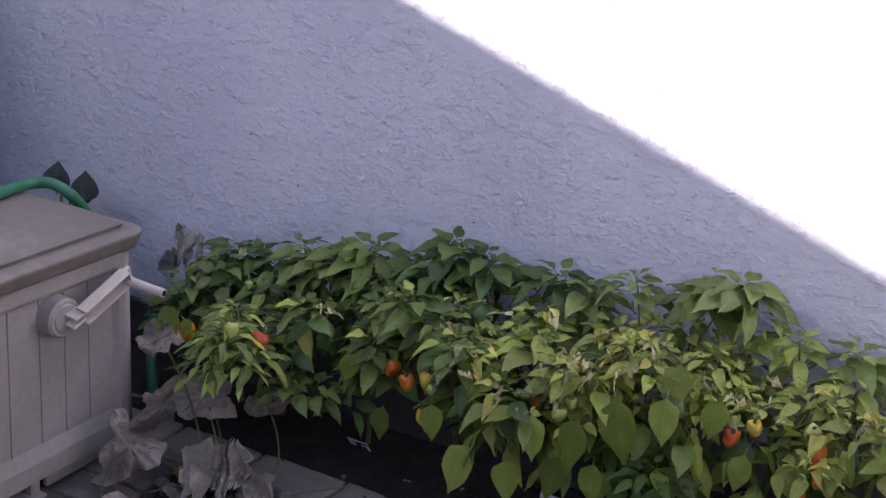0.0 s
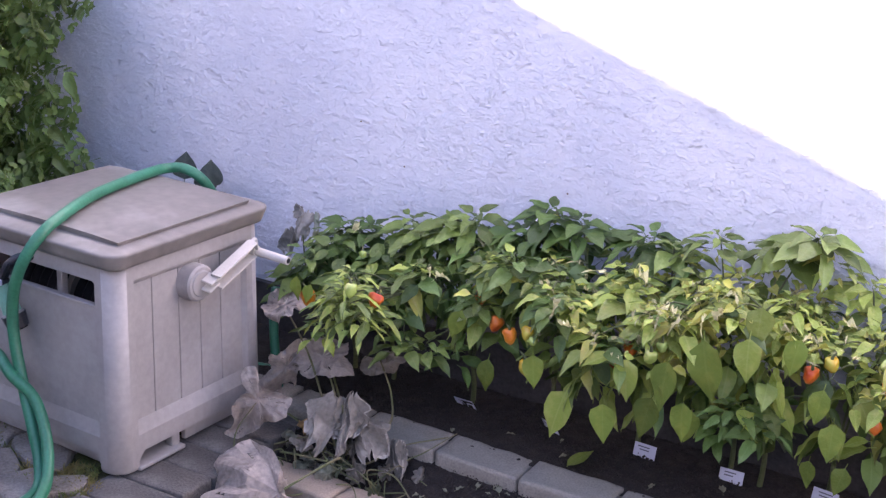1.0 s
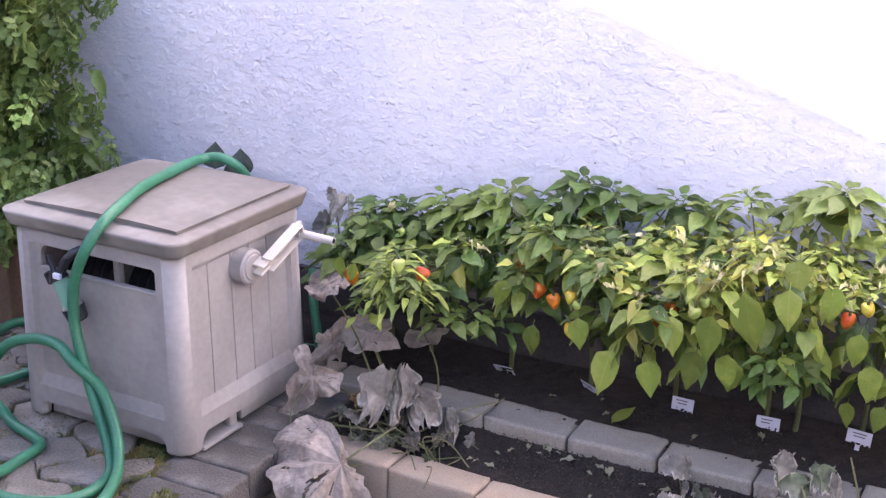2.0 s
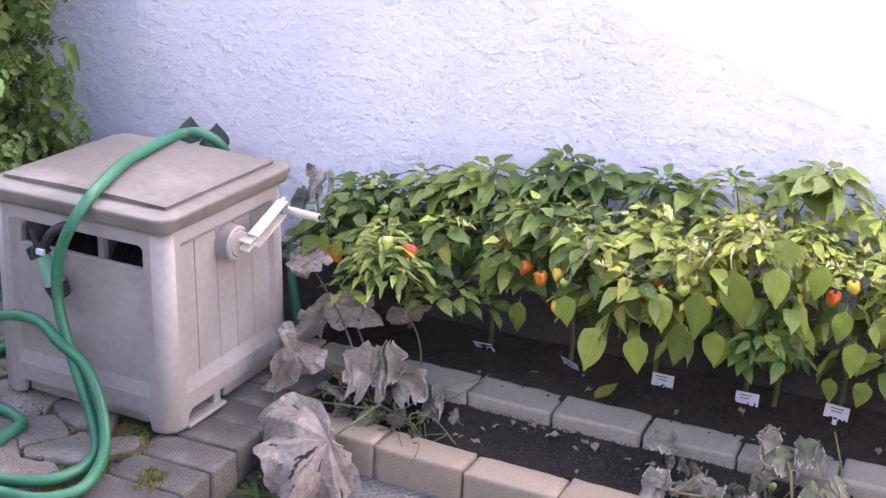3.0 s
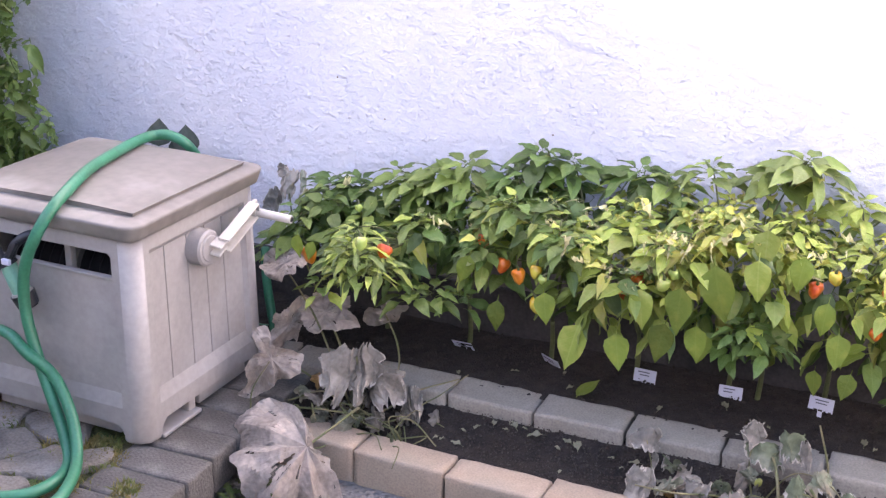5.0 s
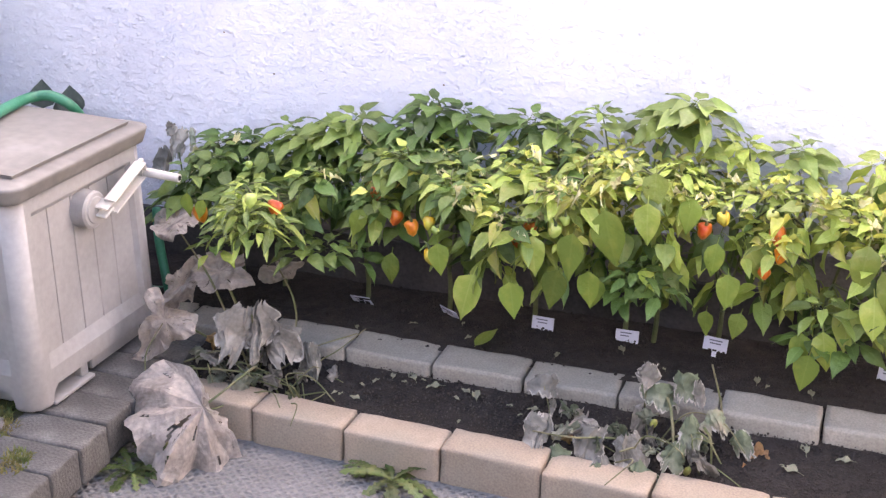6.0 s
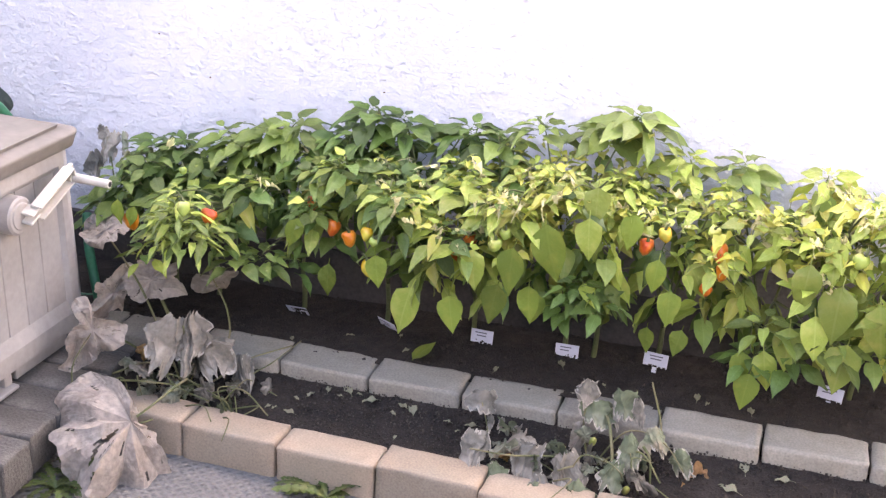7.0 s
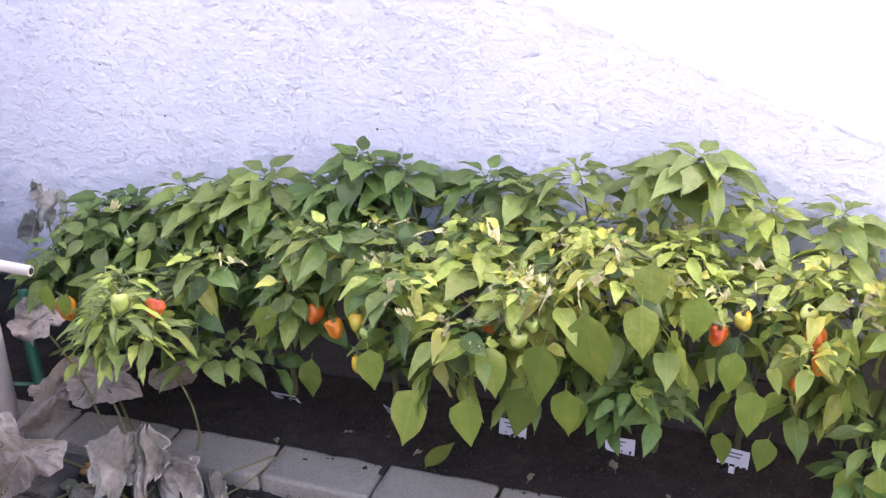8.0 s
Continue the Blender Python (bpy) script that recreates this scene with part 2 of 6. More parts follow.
FAR_WALL = material("dull_brown_plaster", (0.12, 0.108, 0.10), 0.9, spread=0.2, scale=3, fine=60, bump=0.3, coord="World")
EARTH = material("bare_ground", (0.14, 0.12, 0.10), 1.0, spread=0.3, scale=4, fine=60, bump=0.6, coord="World")
WOOD = material("brown_planter_wood", (0.205, 0.132, 0.085), 0.7, spread=0.3, scale=11, fine=120, bump=0.3, second=(0.15, 0.092, 0.058), spots=0.5, object_random=0.15)
STEM = material("green_brown_stem", (0.09, 0.105, 0.04), 0.7, spread=0.25, scale=30, fine=200, bump=0.2)
DRY_STEM = material("dry_tan_stem", (0.18, 0.156, 0.084), 0.8, spread=0.25, scale=30, fine=200, bump=0.2, second=(0.12, 0.132, 0.054), spots=0.5)
DRY = material("withered_grey_leaf", (0.56, 0.495, 0.44), 0.9, spread=0.3, scale=14, fine=90, bump=0.5, depth=0.003, second=(0.44, 0.38, 0.33), spots=0.55)
DRY_DARK = material("withered_dark_leaf", (0.40, 0.36, 0.31), 0.9, spread=0.3, scale=14, fine=90, bump=0.5, depth=0.003, second=(0.30, 0.26, 0.22), spots=0.55)
DRY_GREY = material("withered_ash_leaf", (0.165, 0.152, 0.128), 0.9, spread=0.3, scale=14, fine=90, bump=0.5, depth=0.003, second=(0.25, 0.228, 0.195), spots=0.55)
DRY_OLIVE = material("withered_sage_leaf", (0.125, 0.145, 0.085), 0.85, spread=0.3, scale=14, fine=90, bump=0.5, depth=0.003, second=(0.18, 0.182, 0.135), spots=0.55)
DRY_DUN = material("withered_dun_leaf", (0.205, 0.180, 0.146), 0.9, spread=0.32, scale=14, fine=90, bump=0.5, depth=0.003, second=(0.29, 0.258, 0.215), spots=0.55)
DRY_RIM = material("bleached_leaf_margin", (0.34, 0.31, 0.265), 0.9, spread=0.3, scale=14, fine=90, bump=0.5, depth=0.003, second=(0.36, 0.32, 0.27), spots=0.55)
DRY_GREEN = material("withered_grey_green_leaf", (0.315, 0.335, 0.25), 0.85, spread=0.28, scale=14, fine=90, bump=0.5, depth=0.003, second=(0.37, 0.35, 0.28), spots=0.55, translucent=0.15)
DRY_RUST = material("withered_rust_leaf", (0.46, 0.27, 0.14), 0.85, spread=0.28, scale=16, fine=130, bump=0.7, depth=0.004, second=(0.40, 0.26, 0.10), spots=0.5, translucent=0.1)
WHITE = material("white_label_plastic", (0.57, 0.58, 0.68), 0.4, spread=0.05)
INK = material("dark_ink", (0.12, 0.12, 0.16), 0.6, spread=0.1)
ORANGE = material("orange_pepper_skin", (0.56, 0.15, 0.012), 0.32, spread=0.15, scale=30, fine=90, bump=0.05, second=(0.6, 0.21, 0.015), spots=0.5)
RED = material("red_pepper_skin", (0.46, 0.055, 0.010), 0.32, spread=0.15, scale=30, fine=90, bump=0.05, second=(0.52, 0.125, 0.012), spots=0.5)
YELLOW = material("yellow_pepper_skin", (0.585, 0.345, 0.0225), 0.25, spread=0.15, scale=30, fine=90, bump=0.05, second=(0.465, 0.4125, 0.06), spots=0.5)
LIME = material("unripe_pepper_skin", (0.42, 0.42, 0.12), 0.25, spread=0.12, scale=30, fine=90, bump=0.05, second=(0.3, 0.39, 0.09), spots=0.5)
GRASS = material("grass_blades", (0.095, 0.135, 0.026), 0.6, spread=0.35, scale=30, fine=100, bump=0.0, second=(0.215, 0.17, 0.055), spots=0.5, translucent=0.25, coord="World")
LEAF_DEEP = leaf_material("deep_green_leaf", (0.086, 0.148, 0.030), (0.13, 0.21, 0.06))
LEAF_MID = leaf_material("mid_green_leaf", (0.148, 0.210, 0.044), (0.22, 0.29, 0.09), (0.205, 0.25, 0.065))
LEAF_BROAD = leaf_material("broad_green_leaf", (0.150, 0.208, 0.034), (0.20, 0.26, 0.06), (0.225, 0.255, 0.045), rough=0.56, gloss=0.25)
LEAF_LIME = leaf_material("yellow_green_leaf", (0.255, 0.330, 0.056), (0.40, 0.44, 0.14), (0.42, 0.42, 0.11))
LEAF_PALE = leaf_material("pale_yellow_leaf", (0.45, 0.46, 0.09), (0.54, 0.52, 0.19), (0.52, 0.44, 0.17))
LEAF_CURL = leaf_material("shrivelled_leaf", (0.60, 0.57, 0.30), (0.70, 0.66, 0.45), (0.50, 0.42, 0.22))
LEAF_WEED = leaf_material("weed_leaf", (0.070, 0.105, 0.026), (0.13, 0.16, 0.06), (0.17, 0.14, 0.05))
BUD = material("dull_green_bud", (0.23, 0.25, 0.06), 0.6, spread=0.2, scale=60, fine=200, bump=0.1, second=(0.28, 0.22, 0.07), spots=0.55)
LITTER = material("faded_green_litter", (0.19, 0.21, 0.13), 0.85, spread=0.25, scale=30, fine=130, bump=0.3, second=(0.24, 0.20, 0.14), spots=0.5)
LEAF_DUSKY = leaf_material("dusky_leaf", (0.045, 0.060, 0.050), (0.08, 0.09, 0.075))
LEAF_VINE = leaf_material("vine_leaf", (0.195, 0.305, 0.075), (0.22, 0.31, 0.11), (0.25, 0.27, 0.07))


# ---- builders ----
def thing(name, place=(0, 0, 0), turn=0.0, label="", category="", group="", kind=""):
    ob = new(name)
    ob.empty_display_size = 0.05
    ob.matrix_basis = pose(*place, 0, 0, turn)
    return tagged(ob, label, category, group, kind)


def part(name, bm, mat, parent=None, label="", smooth=False, mesh=None):
    if mesh is None:
        mesh = bpy.data.meshes.new(name)
        bm.to_mesh(mesh)
        bm.free()
        mesh.materials.append(mat)
        if smooth:
            mesh.polygons.foreach_set("use_smooth", [True] * len(mesh.polygons))
    ob = new(name, mesh)
    ob.parent = parent
    return tagged(ob, label)


def block(size, at=(0, 0, 0), bevel=0.004, segments=2, m=None):
    """A box from its lower centre, with rounded edges."""
    bm = bmesh.new()
    bmesh.ops.create_cube(bm, size=1)
    bmesh.ops.transform(bm, verts=bm.verts, matrix=Matrix.Translation((at[0], at[1], at[2] + size[2] / 2)) @ Matrix.Diagonal((*size, 1)))
    if bevel:
        bmesh.ops.bevel(bm, geom=bm.edges[:], offset=bevel, segments=segments, affect="EDGES", profile=0.6)
    if m:
        bmesh.ops.transform(bm, verts=bm.verts, matrix=m)
    return bm


def rounded(w, d, h, r, at, bevel=0.008, around=8):
    """A slab with round corners in plan and softened edges, from its lower centre."""
    bm = bmesh.new()
    ring = []
    for cx, cy, a0 in ((1, 1, 0), (-1, 1, 90), (-1, -1, 180), (1, -1, 270)):
        for k in range(around + 1):
            a = radians(a0 + 90 * k / around)
            ring.append((cx * (w / 2 - r) + r * math.cos(a), cy * (d / 2 - r) + r * math.sin(a)))
    n = len(ring)
    levels = []
    for z, inset in ((0, bevel), (bevel * 0.3, bevel * 0.3), (bevel, 0), (h - bevel, 0), (h - bevel * 0.3, bevel * 0.3), (h, bevel)):
        fx, fy = (w - 2 * inset) / w, (d - 2 * inset) / d
        levels.append([bm.verts.new((at[0] + x * fx, at[1] + y * fy, at[2] + z)) for x, y in ring])
    for a, b in zip(levels, levels[1:]):
        for k in range(n):
            bm.faces.new((a[k], a[(k + 1) % n], b[(k + 1) % n], b[k]))
    bm.faces.new(levels[0][::-1]), bm.faces.new(levels[-1])
    return bm


def merge(*bms):
    out = bmesh.new()
    for b in bms:
        me = bpy.data.meshes.new("tmp")
        b.to_mesh(me)
        b.free()
        out.from_mesh(me)
        bpy.data.meshes.remove(me)
    return out


def smooth_line(points, per=8):
    """A Catmull-Rom line through the points."""
    p = [Vector(q) for q in points]
    p = [2 * p[0] - p[1]] + p + [2 * p[-1] - p[-2]]
    line = []
    for i in range(1, len(p) - 2):
        a, b, c, d = p[i - 1 : i + 3]
        for k in range(per):
            t = k / per
            line.append(0.5 * (2 * b + (c - a) * t + (2 * a - 5 * b + 4 * c - d) * t * t + (3 * b - a - 3 * c + d) * t**3))
    return line + [p[-2]]


def tube(bm, line, r0, r1=None, sides=8):
    """A round tube along a line, tapering from r0 to r1."""
    r1 = r0 if r1 is None else r1
    rings, n = [], len(line)
    up = Vector((0.12, 0.07, 1)).normalized()
    for i, q in enumerate(line):
        d = (line[min(i + 1, n - 1)] - line[max(i - 1, 0)]).normalized()
        side = d.cross(up)
        side = side.normalized() if side.length > 1e-3 else Vector((1, 0, 0))
        over = side.cross(d)
        up = over
        r = r0 + (r1 - r0) * i / max(n - 1, 1)
        rings.append([bm.verts.new(q + r * (math.cos(a) * side + math.sin(a) * over)) for a in (2 * math.pi * k / sides for k in range(sides))])
    for a, b in zip(rings, rings[1:]):
        for k in range(sides):
            bm.faces.new((a[k], a[(k + 1) % sides], b[(k + 1) % sides], b[k]))
    bm.faces.new(rings[0][::-1])
    bm.faces.new(rings[-1])
    return bm


def sheet(x0, x1, y0, y1, z, step, rough, seed=0.0, dip=None):
    """A level sheet of ground with small unevenness."""
    bm = bmesh.new()
    nx, ny = max(1, round((x1 - x0) / step)), max(1, round((y1 - y0) / step))
    rows = []
    for j in range(ny + 1):
        row = []
        for i in range(nx + 1):
            x, y = x0 + (x1 - x0) * i / nx, y0 + (y1 - y0) * j / ny
            h = noise.noise((x * 9 + seed, y * 9, 0.3)) + 0.6 * noise.noise((x * 31, y * 31 + seed, 1.7)) + 0.4 * noise.noise((x * 75, y * 75, seed))
            row.append(bm.verts.new((x, y, z + rough * h + (dip(x, y) if dip else 0))))
        rows.append(row)
    for a, b in zip(rows, rows[1:]):
        for i in range(nx):
            bm.faces.new((a[i], a[i + 1], b[i + 1], b[i]))
    return bm


def aim(at, tip, normal, size, roll=0.0):
    """A pose whose y runs to the tip and whose z leans to the normal."""
    y = Vector(tip).normalized()
    x = y.cross(Vector(normal))
    x = x.normalized() if x.length > 1e-3 else y.orthogonal().normalized()
    z = x.cross(y)
    m = Matrix((x, y, z)).transposed().to_4x4()
    return Matrix.Translation(at) @ m @ pose(0, 0, 0, 0, roll, 0) @ Matrix.Diagonal((size, size, size, 1))


def leaf_mesh(name, mat, width, fold, curl, heart=0.0, wave=0.0, seed=0, stalk=0.2, blunt=0.72):
    """A leaf one unit long with a short stalk: five columns, a fold along the midrib, a drooping tip."""
    bm = bmesh.new()
    rows = []
    for j in range(8):
        s = j / 7
        w = width * max(0.0, math.sin(math.pi * s ** blunt)) ** 0.85 * (1 - 0.18 * s) * (1 - 0.3 * max(0.0, s - 0.7) / 0.3)
        w = max(w, 0.004)
        row = []
        for u in (-1, -0.55, 0, 0.55, 1):
            back = -heart * abs(u) * (1 - s) ** 3
            z = fold * abs(u) * w - curl * s * s + wave * math.sin(s * 11 + seed + 2 * u) * abs(u) * 0.5
            row.append(bm.verts.new((u * w, s + back, z)))
        rows.append(row)
    for a, b in zip(rows, rows[1:]):
        for k in range(4):
            bm.faces.new((a[k], a[k + 1], b[k + 1], b[k]))
    if stalk:
        ends = [(0.012, 0, 0.004), (-0.012, 0, 0.004), (0, 0, -0.014)]
        a = [bm.verts.new(v) for v in ends]
        b = [bm.verts.new((x * 1.3, -stalk, z - 0.25 * stalk)) for x, _, z in ends]
        for k in range(3):
            bm.faces.new((a[k], a[(k + 1) % 3], b[(k + 1) % 3], b[k]))
    me = bpy.data.meshes.new(name)
    bm.to_mesh(me)
    bm.free()
    me.materials.append(mat)
    me.polygons.foreach_set("use_smooth", [True] * len(me.polygons))
    return me


# ---- the setting ----
WALL_Y = 2.76
wall = part("wall_north", block((9.2, 0.25, 4.2), (-0.6, WALL_Y + 0.125, -0.3), 0), STUCCO)
tagged(wall, "white rough stucco house wall, half in shade", "wall", kind="structure")
for x, z in ((-0.505, 0.599), (-0.381, 0.511), (0.036, 0.524)):
    bm = bmesh.new()
    bmesh.ops.create_uvsphere(bm, u_segments=8, v_segments=6, radius=0.0024)
    bmesh.ops.transform(bm, verts=bm.verts, matrix=Matrix.Translation((x, WALL_Y - 0.0006, z)) @ Matrix.Diagonal((1, 0.45, 0.85, 1)))
    part("speck", bm, WOOD, wall, "dark speck of dirt stuck to the plaster", smooth=True)
plinth = part("plinth", block((9.2, 0.02, 0.42), (-0.6, WALL_Y - 0.006, -0.28), 0.002), PLINTH)
tagged(plinth, "dark grey plinth strip at the foot of the wall", "plinth", kind="structure")
coat = part("trim", block((4.4, 0.012, 0.10), (1.78, WALL_Y - 0.0045, 0.1405), 0.004), COAT)
tagged(coat, "worn grey-brown splash coat above the dark plinth", "plinth", kind="structure")
ground = part("ground", sheet(-60, 60, -60, 60, -0.22, 6.0, 0.02), EARTH)
tagged(ground, "bare brown earth ground around the yard", "ground", kind="structure")

# The house behind the camera: its sloping verge throws the slanting shade line on the wall.
CAST_Y = -1.6
run = (WALL_Y - CAST_Y) / SUN_WAY.y
EDGE_X, EDGE_Z, SLOPE = -0.142 - run * SUN_WAY.x, 0.943 - run * SUN_WAY.z, -0.343
bm = bmesh.new()
END_X = EDGE_X + (EDGE_Z - 0.2) / -SLOPE
profile = [(-5.5, -0.3), (END_X, -0.3), (END_X, 0.2), (-5.5, EDGE_Z + SLOPE * (-5.5 - EDGE_X))]
front = [bm.verts.new((x, CAST_Y, z)) for x, z in profile]
rear = [bm.verts.new((x, CAST_Y - 0.25, z - 0.25 * 0.65)) for x, z in profile]
bm.faces.new(front[::-1]), bm.faces.new(rear)
for k in range(4):
    bm.faces.new((front[k], front[(k + 1) % 4], rear[(k + 1) % 4], rear[k]))
bmesh.ops.recalc_face_normals(bm, faces=bm.faces[:])
tagged(part("wall_south", bm, FAR_WALL), "plain dull grey-brown gable wall with a sloping top", "wall", kind="structure")

# Added out of view to hold back sky light from the left.
west = part("wall_west", block((0.25, 4.34, 2.6), (-5.2, 0.575, -0.3), 0), FAR_WALL)
tagged(west, "unseen dull grey-brown wall added to block sky light from the left", "wall", kind="structure")
# Added out of view: a sunlit reflector for the box's crank side and the plants.
east = part("wall_east", block((0.25, 4.34, 2.7), (4.55, 0.575, -0.3), 0), BOUNCE_WALL)
tagged(east, "unseen pale plaster wall added to bounce sunlight onto the box", "wall", kind="structure")
slab = part("pavement", sheet(-0.60, 9.0, -1.5, 2.24, -0.105, 0.08, 0.0006), SLAB)
tagged(slab, "pale grey concrete path slabs with small raised studs", "path", kind="structure")


def trench_z(y):
    """The soil between the two rows of blocks rises towards the bed."""
    return -0.048 + 0.30 * (y - 2.262)


bed = part("soil", sheet(-1.2, 3.2, 2.462, WALL_Y + 0.01, 0.022, 0.010, 0.005, 3.0), SOIL, smooth=True)
tagged(bed, "dark moist soil of the raised bed by the wall", "soil", kind="structure")
trench = part("soil", sheet(-0.42, 2.2, 2.20, 2.42, 0.0, 0.008, 0.005, 9.0, lambda x, y: trench_z(y)), SOIL, smooth=True)
tagged(trench, "dark crumbly soil between two rows of blocks", "soil", kind="structure")
joint = part("ground", sheet(-5.1, -0.42, -0.2, WALL_Y, -0.011, 0.03, 0.005, 5.0), MOSS, smooth=True)
tagged(joint, "mossy earth between the paving stones", "ground", kind="structure")

# ---- hose box ----
def prism(outline, z0, z1, foot=0.0):
    """A straight block over a plan outline; foot: how much its lower edge is rounded."""
    bm = bmesh.new()
    cx, cy = sum(p[0] for p in outline) / len(outline), sum(p[1] for p in outline) / len(outline)
    levels = [(z0, foot), (z0 + 0.35 * foot, 0.35 * foot), (z0 + foot, 0.0), (z1, 0.0)] if foot else [(z0, 0.0), (z1, 0.0)]
    rings = []
    for z, inset in levels:
        ring = []
        for x, y in outline:
            d = math.hypot(x - cx, y - cy)
            k = (d - inset) / d if d > 1e-6 else 1.0
            ring.append(bm.verts.new((cx + (x - cx) * k, cy + (y - cy) * k, z)))
        rings.append(ring)
    n = len(outline)
    for p, q in zip(rings, rings[1:]):
        for k in range(n):
            bm.faces.new((p[k], p[(k + 1) % n], q[(k + 1) % n], q[k]))
    bm.faces.new(rings[0][::-1]), bm.faces.new(rings[-1])
    bmesh.ops.recalc_face_normals(bm, faces=bm.faces[:])
    return bm


def bar(profile, start, end, axis):
    """A rail of constant profile (out, z) along x or y; out is how far it stands before the wall's face."""
    bm = bmesh.new()
    rings = []
    for s in (start, end):
        rings.append([bm.verts.new((s, -o, z) if axis == "x" else (o, s, z)) for o, z in profile])
    n = len(profile)
    for k in range(n):
        bm.faces.new((rings[0][k], rings[0][(k + 1) % n], rings[1][(k + 1) % n], rings[1][k]))
    bm.faces.new(rings[0][::-1]), bm.faces.new(rings[1])
    bmesh.ops.recalc_face_normals(bm, faces=bm.faces[:])
    return bm


def hose_box(place, turn):
    """A moulded plastic box on feet: w wide, d deep, its front towards -y and the crank on +x; origin at the front right foot."""
    box = thing("hose_reel_box", place, turn, "weathered taupe plastic hose reel box with a brown lid on pavers", "hose box")
    w, d, h = 0.450, 0.432, 0.452

    def shell(name, bm, label="", mat=None, smooth=False):
        """A part of the body, which widens a little towards the ground."""
        for v in bm.verts:
            k = 1.0 + 0.034 * (1 - v.co.z / h)
            v.co.x, v.co.y = -w / 2 + (v.co.x + w / 2) * k, d / 2 + (v.co.y - d / 2) * k
        return part(name, bm, mat or PLASTIC, box, label, smooth)

    post, r, deep = 0.052, 0.034, 0.010
    # Corner posts: a large round outer edge, sloping shoulders towards the recessed panels.
    corner = [(-post, 0.0)] + [(-r + r * math.cos(radians(q)), r + r * math.sin(radians(q))) for q in range(-90, 1, 9)] + [(0.0, post), (-deep, post + 0.008), (-deep - 0.01, post + 0.008), (-post - 0.008, deep + 0.01), (-post - 0.008, deep)]
    for mx, my in ((1, 1), (-1, 1), (1, -1), (-1, -1)):
        outline = [(x if mx > 0 else -w - x, y if my > 0 else d - y) for x, y in corner]
        ob = shell("corner_post", prism(outline if mx * my > 0 else outline[::-1], 0.0, h, 0.010))
        for k, p in enumerate(ob.data.polygons):
            p.use_smooth = len(p.vertices) == 4 and abs(p.normal.z) < 0.3 and p.area < 0.004
    top = [(0.0, h), (0.0, 0.408), (-0.003, 0.402), (-deep, 0.396), (-deep - 0.008, 0.396), (-deep - 0.008, h)]
    foot = [(0.0, 0.040), (0.0, 0.078), (-0.002, 0.083), (-deep, 0.106), (-deep - 0.008, 0.106), (-deep - 0.008, 0.040)]
    shell("side_rail", bar(top, post, d - post, "y")), shell("side_rail", bar(foot, post, d - post, "y"))
    shell("front_rail", bar(top[:2] + [(-deep, 0.405), (-deep - 0.008, 0.405)] + top[-1:], -w + post, -post, "x")), shell("front_rail", bar(foot, -w + post, -post, "x"))
    # Haunches where the bottom rails run into the feet.
    for sgn, at in ((1, post), (-1, d - post)):
        hn = [(at, 0.0405), (at, 0.018), (at + sgn * 0.006, 0.030), (at + sgn * 0.018, 0.0405)]
        bm = bmesh.new()
        rings = [[bm.verts.new((x, y, z)) for y, z in hn] for x in (-0.0005, -0.018)]
        for k in range(4):
            bm.faces.new((rings[0][k], rings[0][(k + 1) % 4], rings[1][(k + 1) % 4], rings[1][k]))
        bm.faces.new(rings[0]), bm.faces.new(rings[1][::-1])
        bmesh.ops.recalc_face_normals(bm, faces=bm.faces[:])
        shell("haunch", bm)
    for sgn, at in ((1, -w + post), (-1, -post)):
        hn = [(at, 0.0405), (at, 0.018), (at + sgn * 0.006, 0.030), (at + sgn * 0.018, 0.0405)]
        bm = bmesh.new()
        rings = [[bm.verts.new((x, y, z)) for x, z in hn] for y in (0.0005, 0.018)]
        for k in range(4):
            bm.faces.new((rings[0][k], rings[0][(k + 1) % 4], rings[1][(k + 1) % 4], rings[1][k]))
        bm.faces.new(rings[0]), bm.faces.new(rings[1][::-1])
        bmesh.ops.recalc_face_normals(bm, faces=bm.faces[:])
        shell("haunch", bm)
    # Crank side: recessed boards with narrow grooves.
    edges = (post + 0.004, 0.110, 0.184, 0.246, 0.308, d - post - 0.004)
    for a, b in zip(edges, edges[1:]):
        shell("side_board", block((0.010, b - a - 0.0016, 0.305), (-deep - 0.0052, (a + b) / 2, 0.098), 0.0012, 1))
    shell("panel_backing", block((0.004, d - 2 * post, 0.33), (-deep - 0.0125, d / 2, 0.085), 0))
    # Front: a recessed panel with the slot cut through it, its upper corners round.
    x0, x1, zs0, zs1 = -w + post + 0.002, -post - 0.002, 0.353, 0.400
    sl, sr = -0.376, -0.055
    front = merge(block((x1 - x0 + 0.008, 0.014, zs0 - 0.095), ((x0 + x1) / 2, deep + 0.0072, 0.095), 0.0015, 1),
                  block((sl - x0 + 0.004, 0.014, 0.07), ((x0 + sl) / 2 - 0.002, deep + 0.0072, zs0 - 0.004), 0.0015, 1),
                  block((x1 - sr + 0.004, 0.014, 0.07), ((sr + x1) / 2 + 0.002, deep + 0.0072, zs0 - 0.004), 0.0015, 1))
    for at, sgn in ((sl, 1), (sr, -1)):
        rr = 0.028
        fillet = [(at - sgn * 0.002, zs1 + 0.012), (at - sgn * 0.002, zs1 - rr)] + [(at + sgn * (rr - rr * math.cos(radians(q))), zs1 + 0.006 - rr + rr * math.sin(radians(q))) for q in range(0, 91, 15)] + [(at + sgn * rr, zs1 + 0.012)]
        bm = bmesh.new()
        rings = [[bm.verts.new((x, y, z)) for x, z in fillet] for y in (deep + 0.0005, deep + 0.014)]
        n = len(fillet)
        for k in range(n):
            bm.faces.new((rings[0][k], rings[0][(k + 1) % n], rings[1][(k + 1) % n], rings[1][k]))
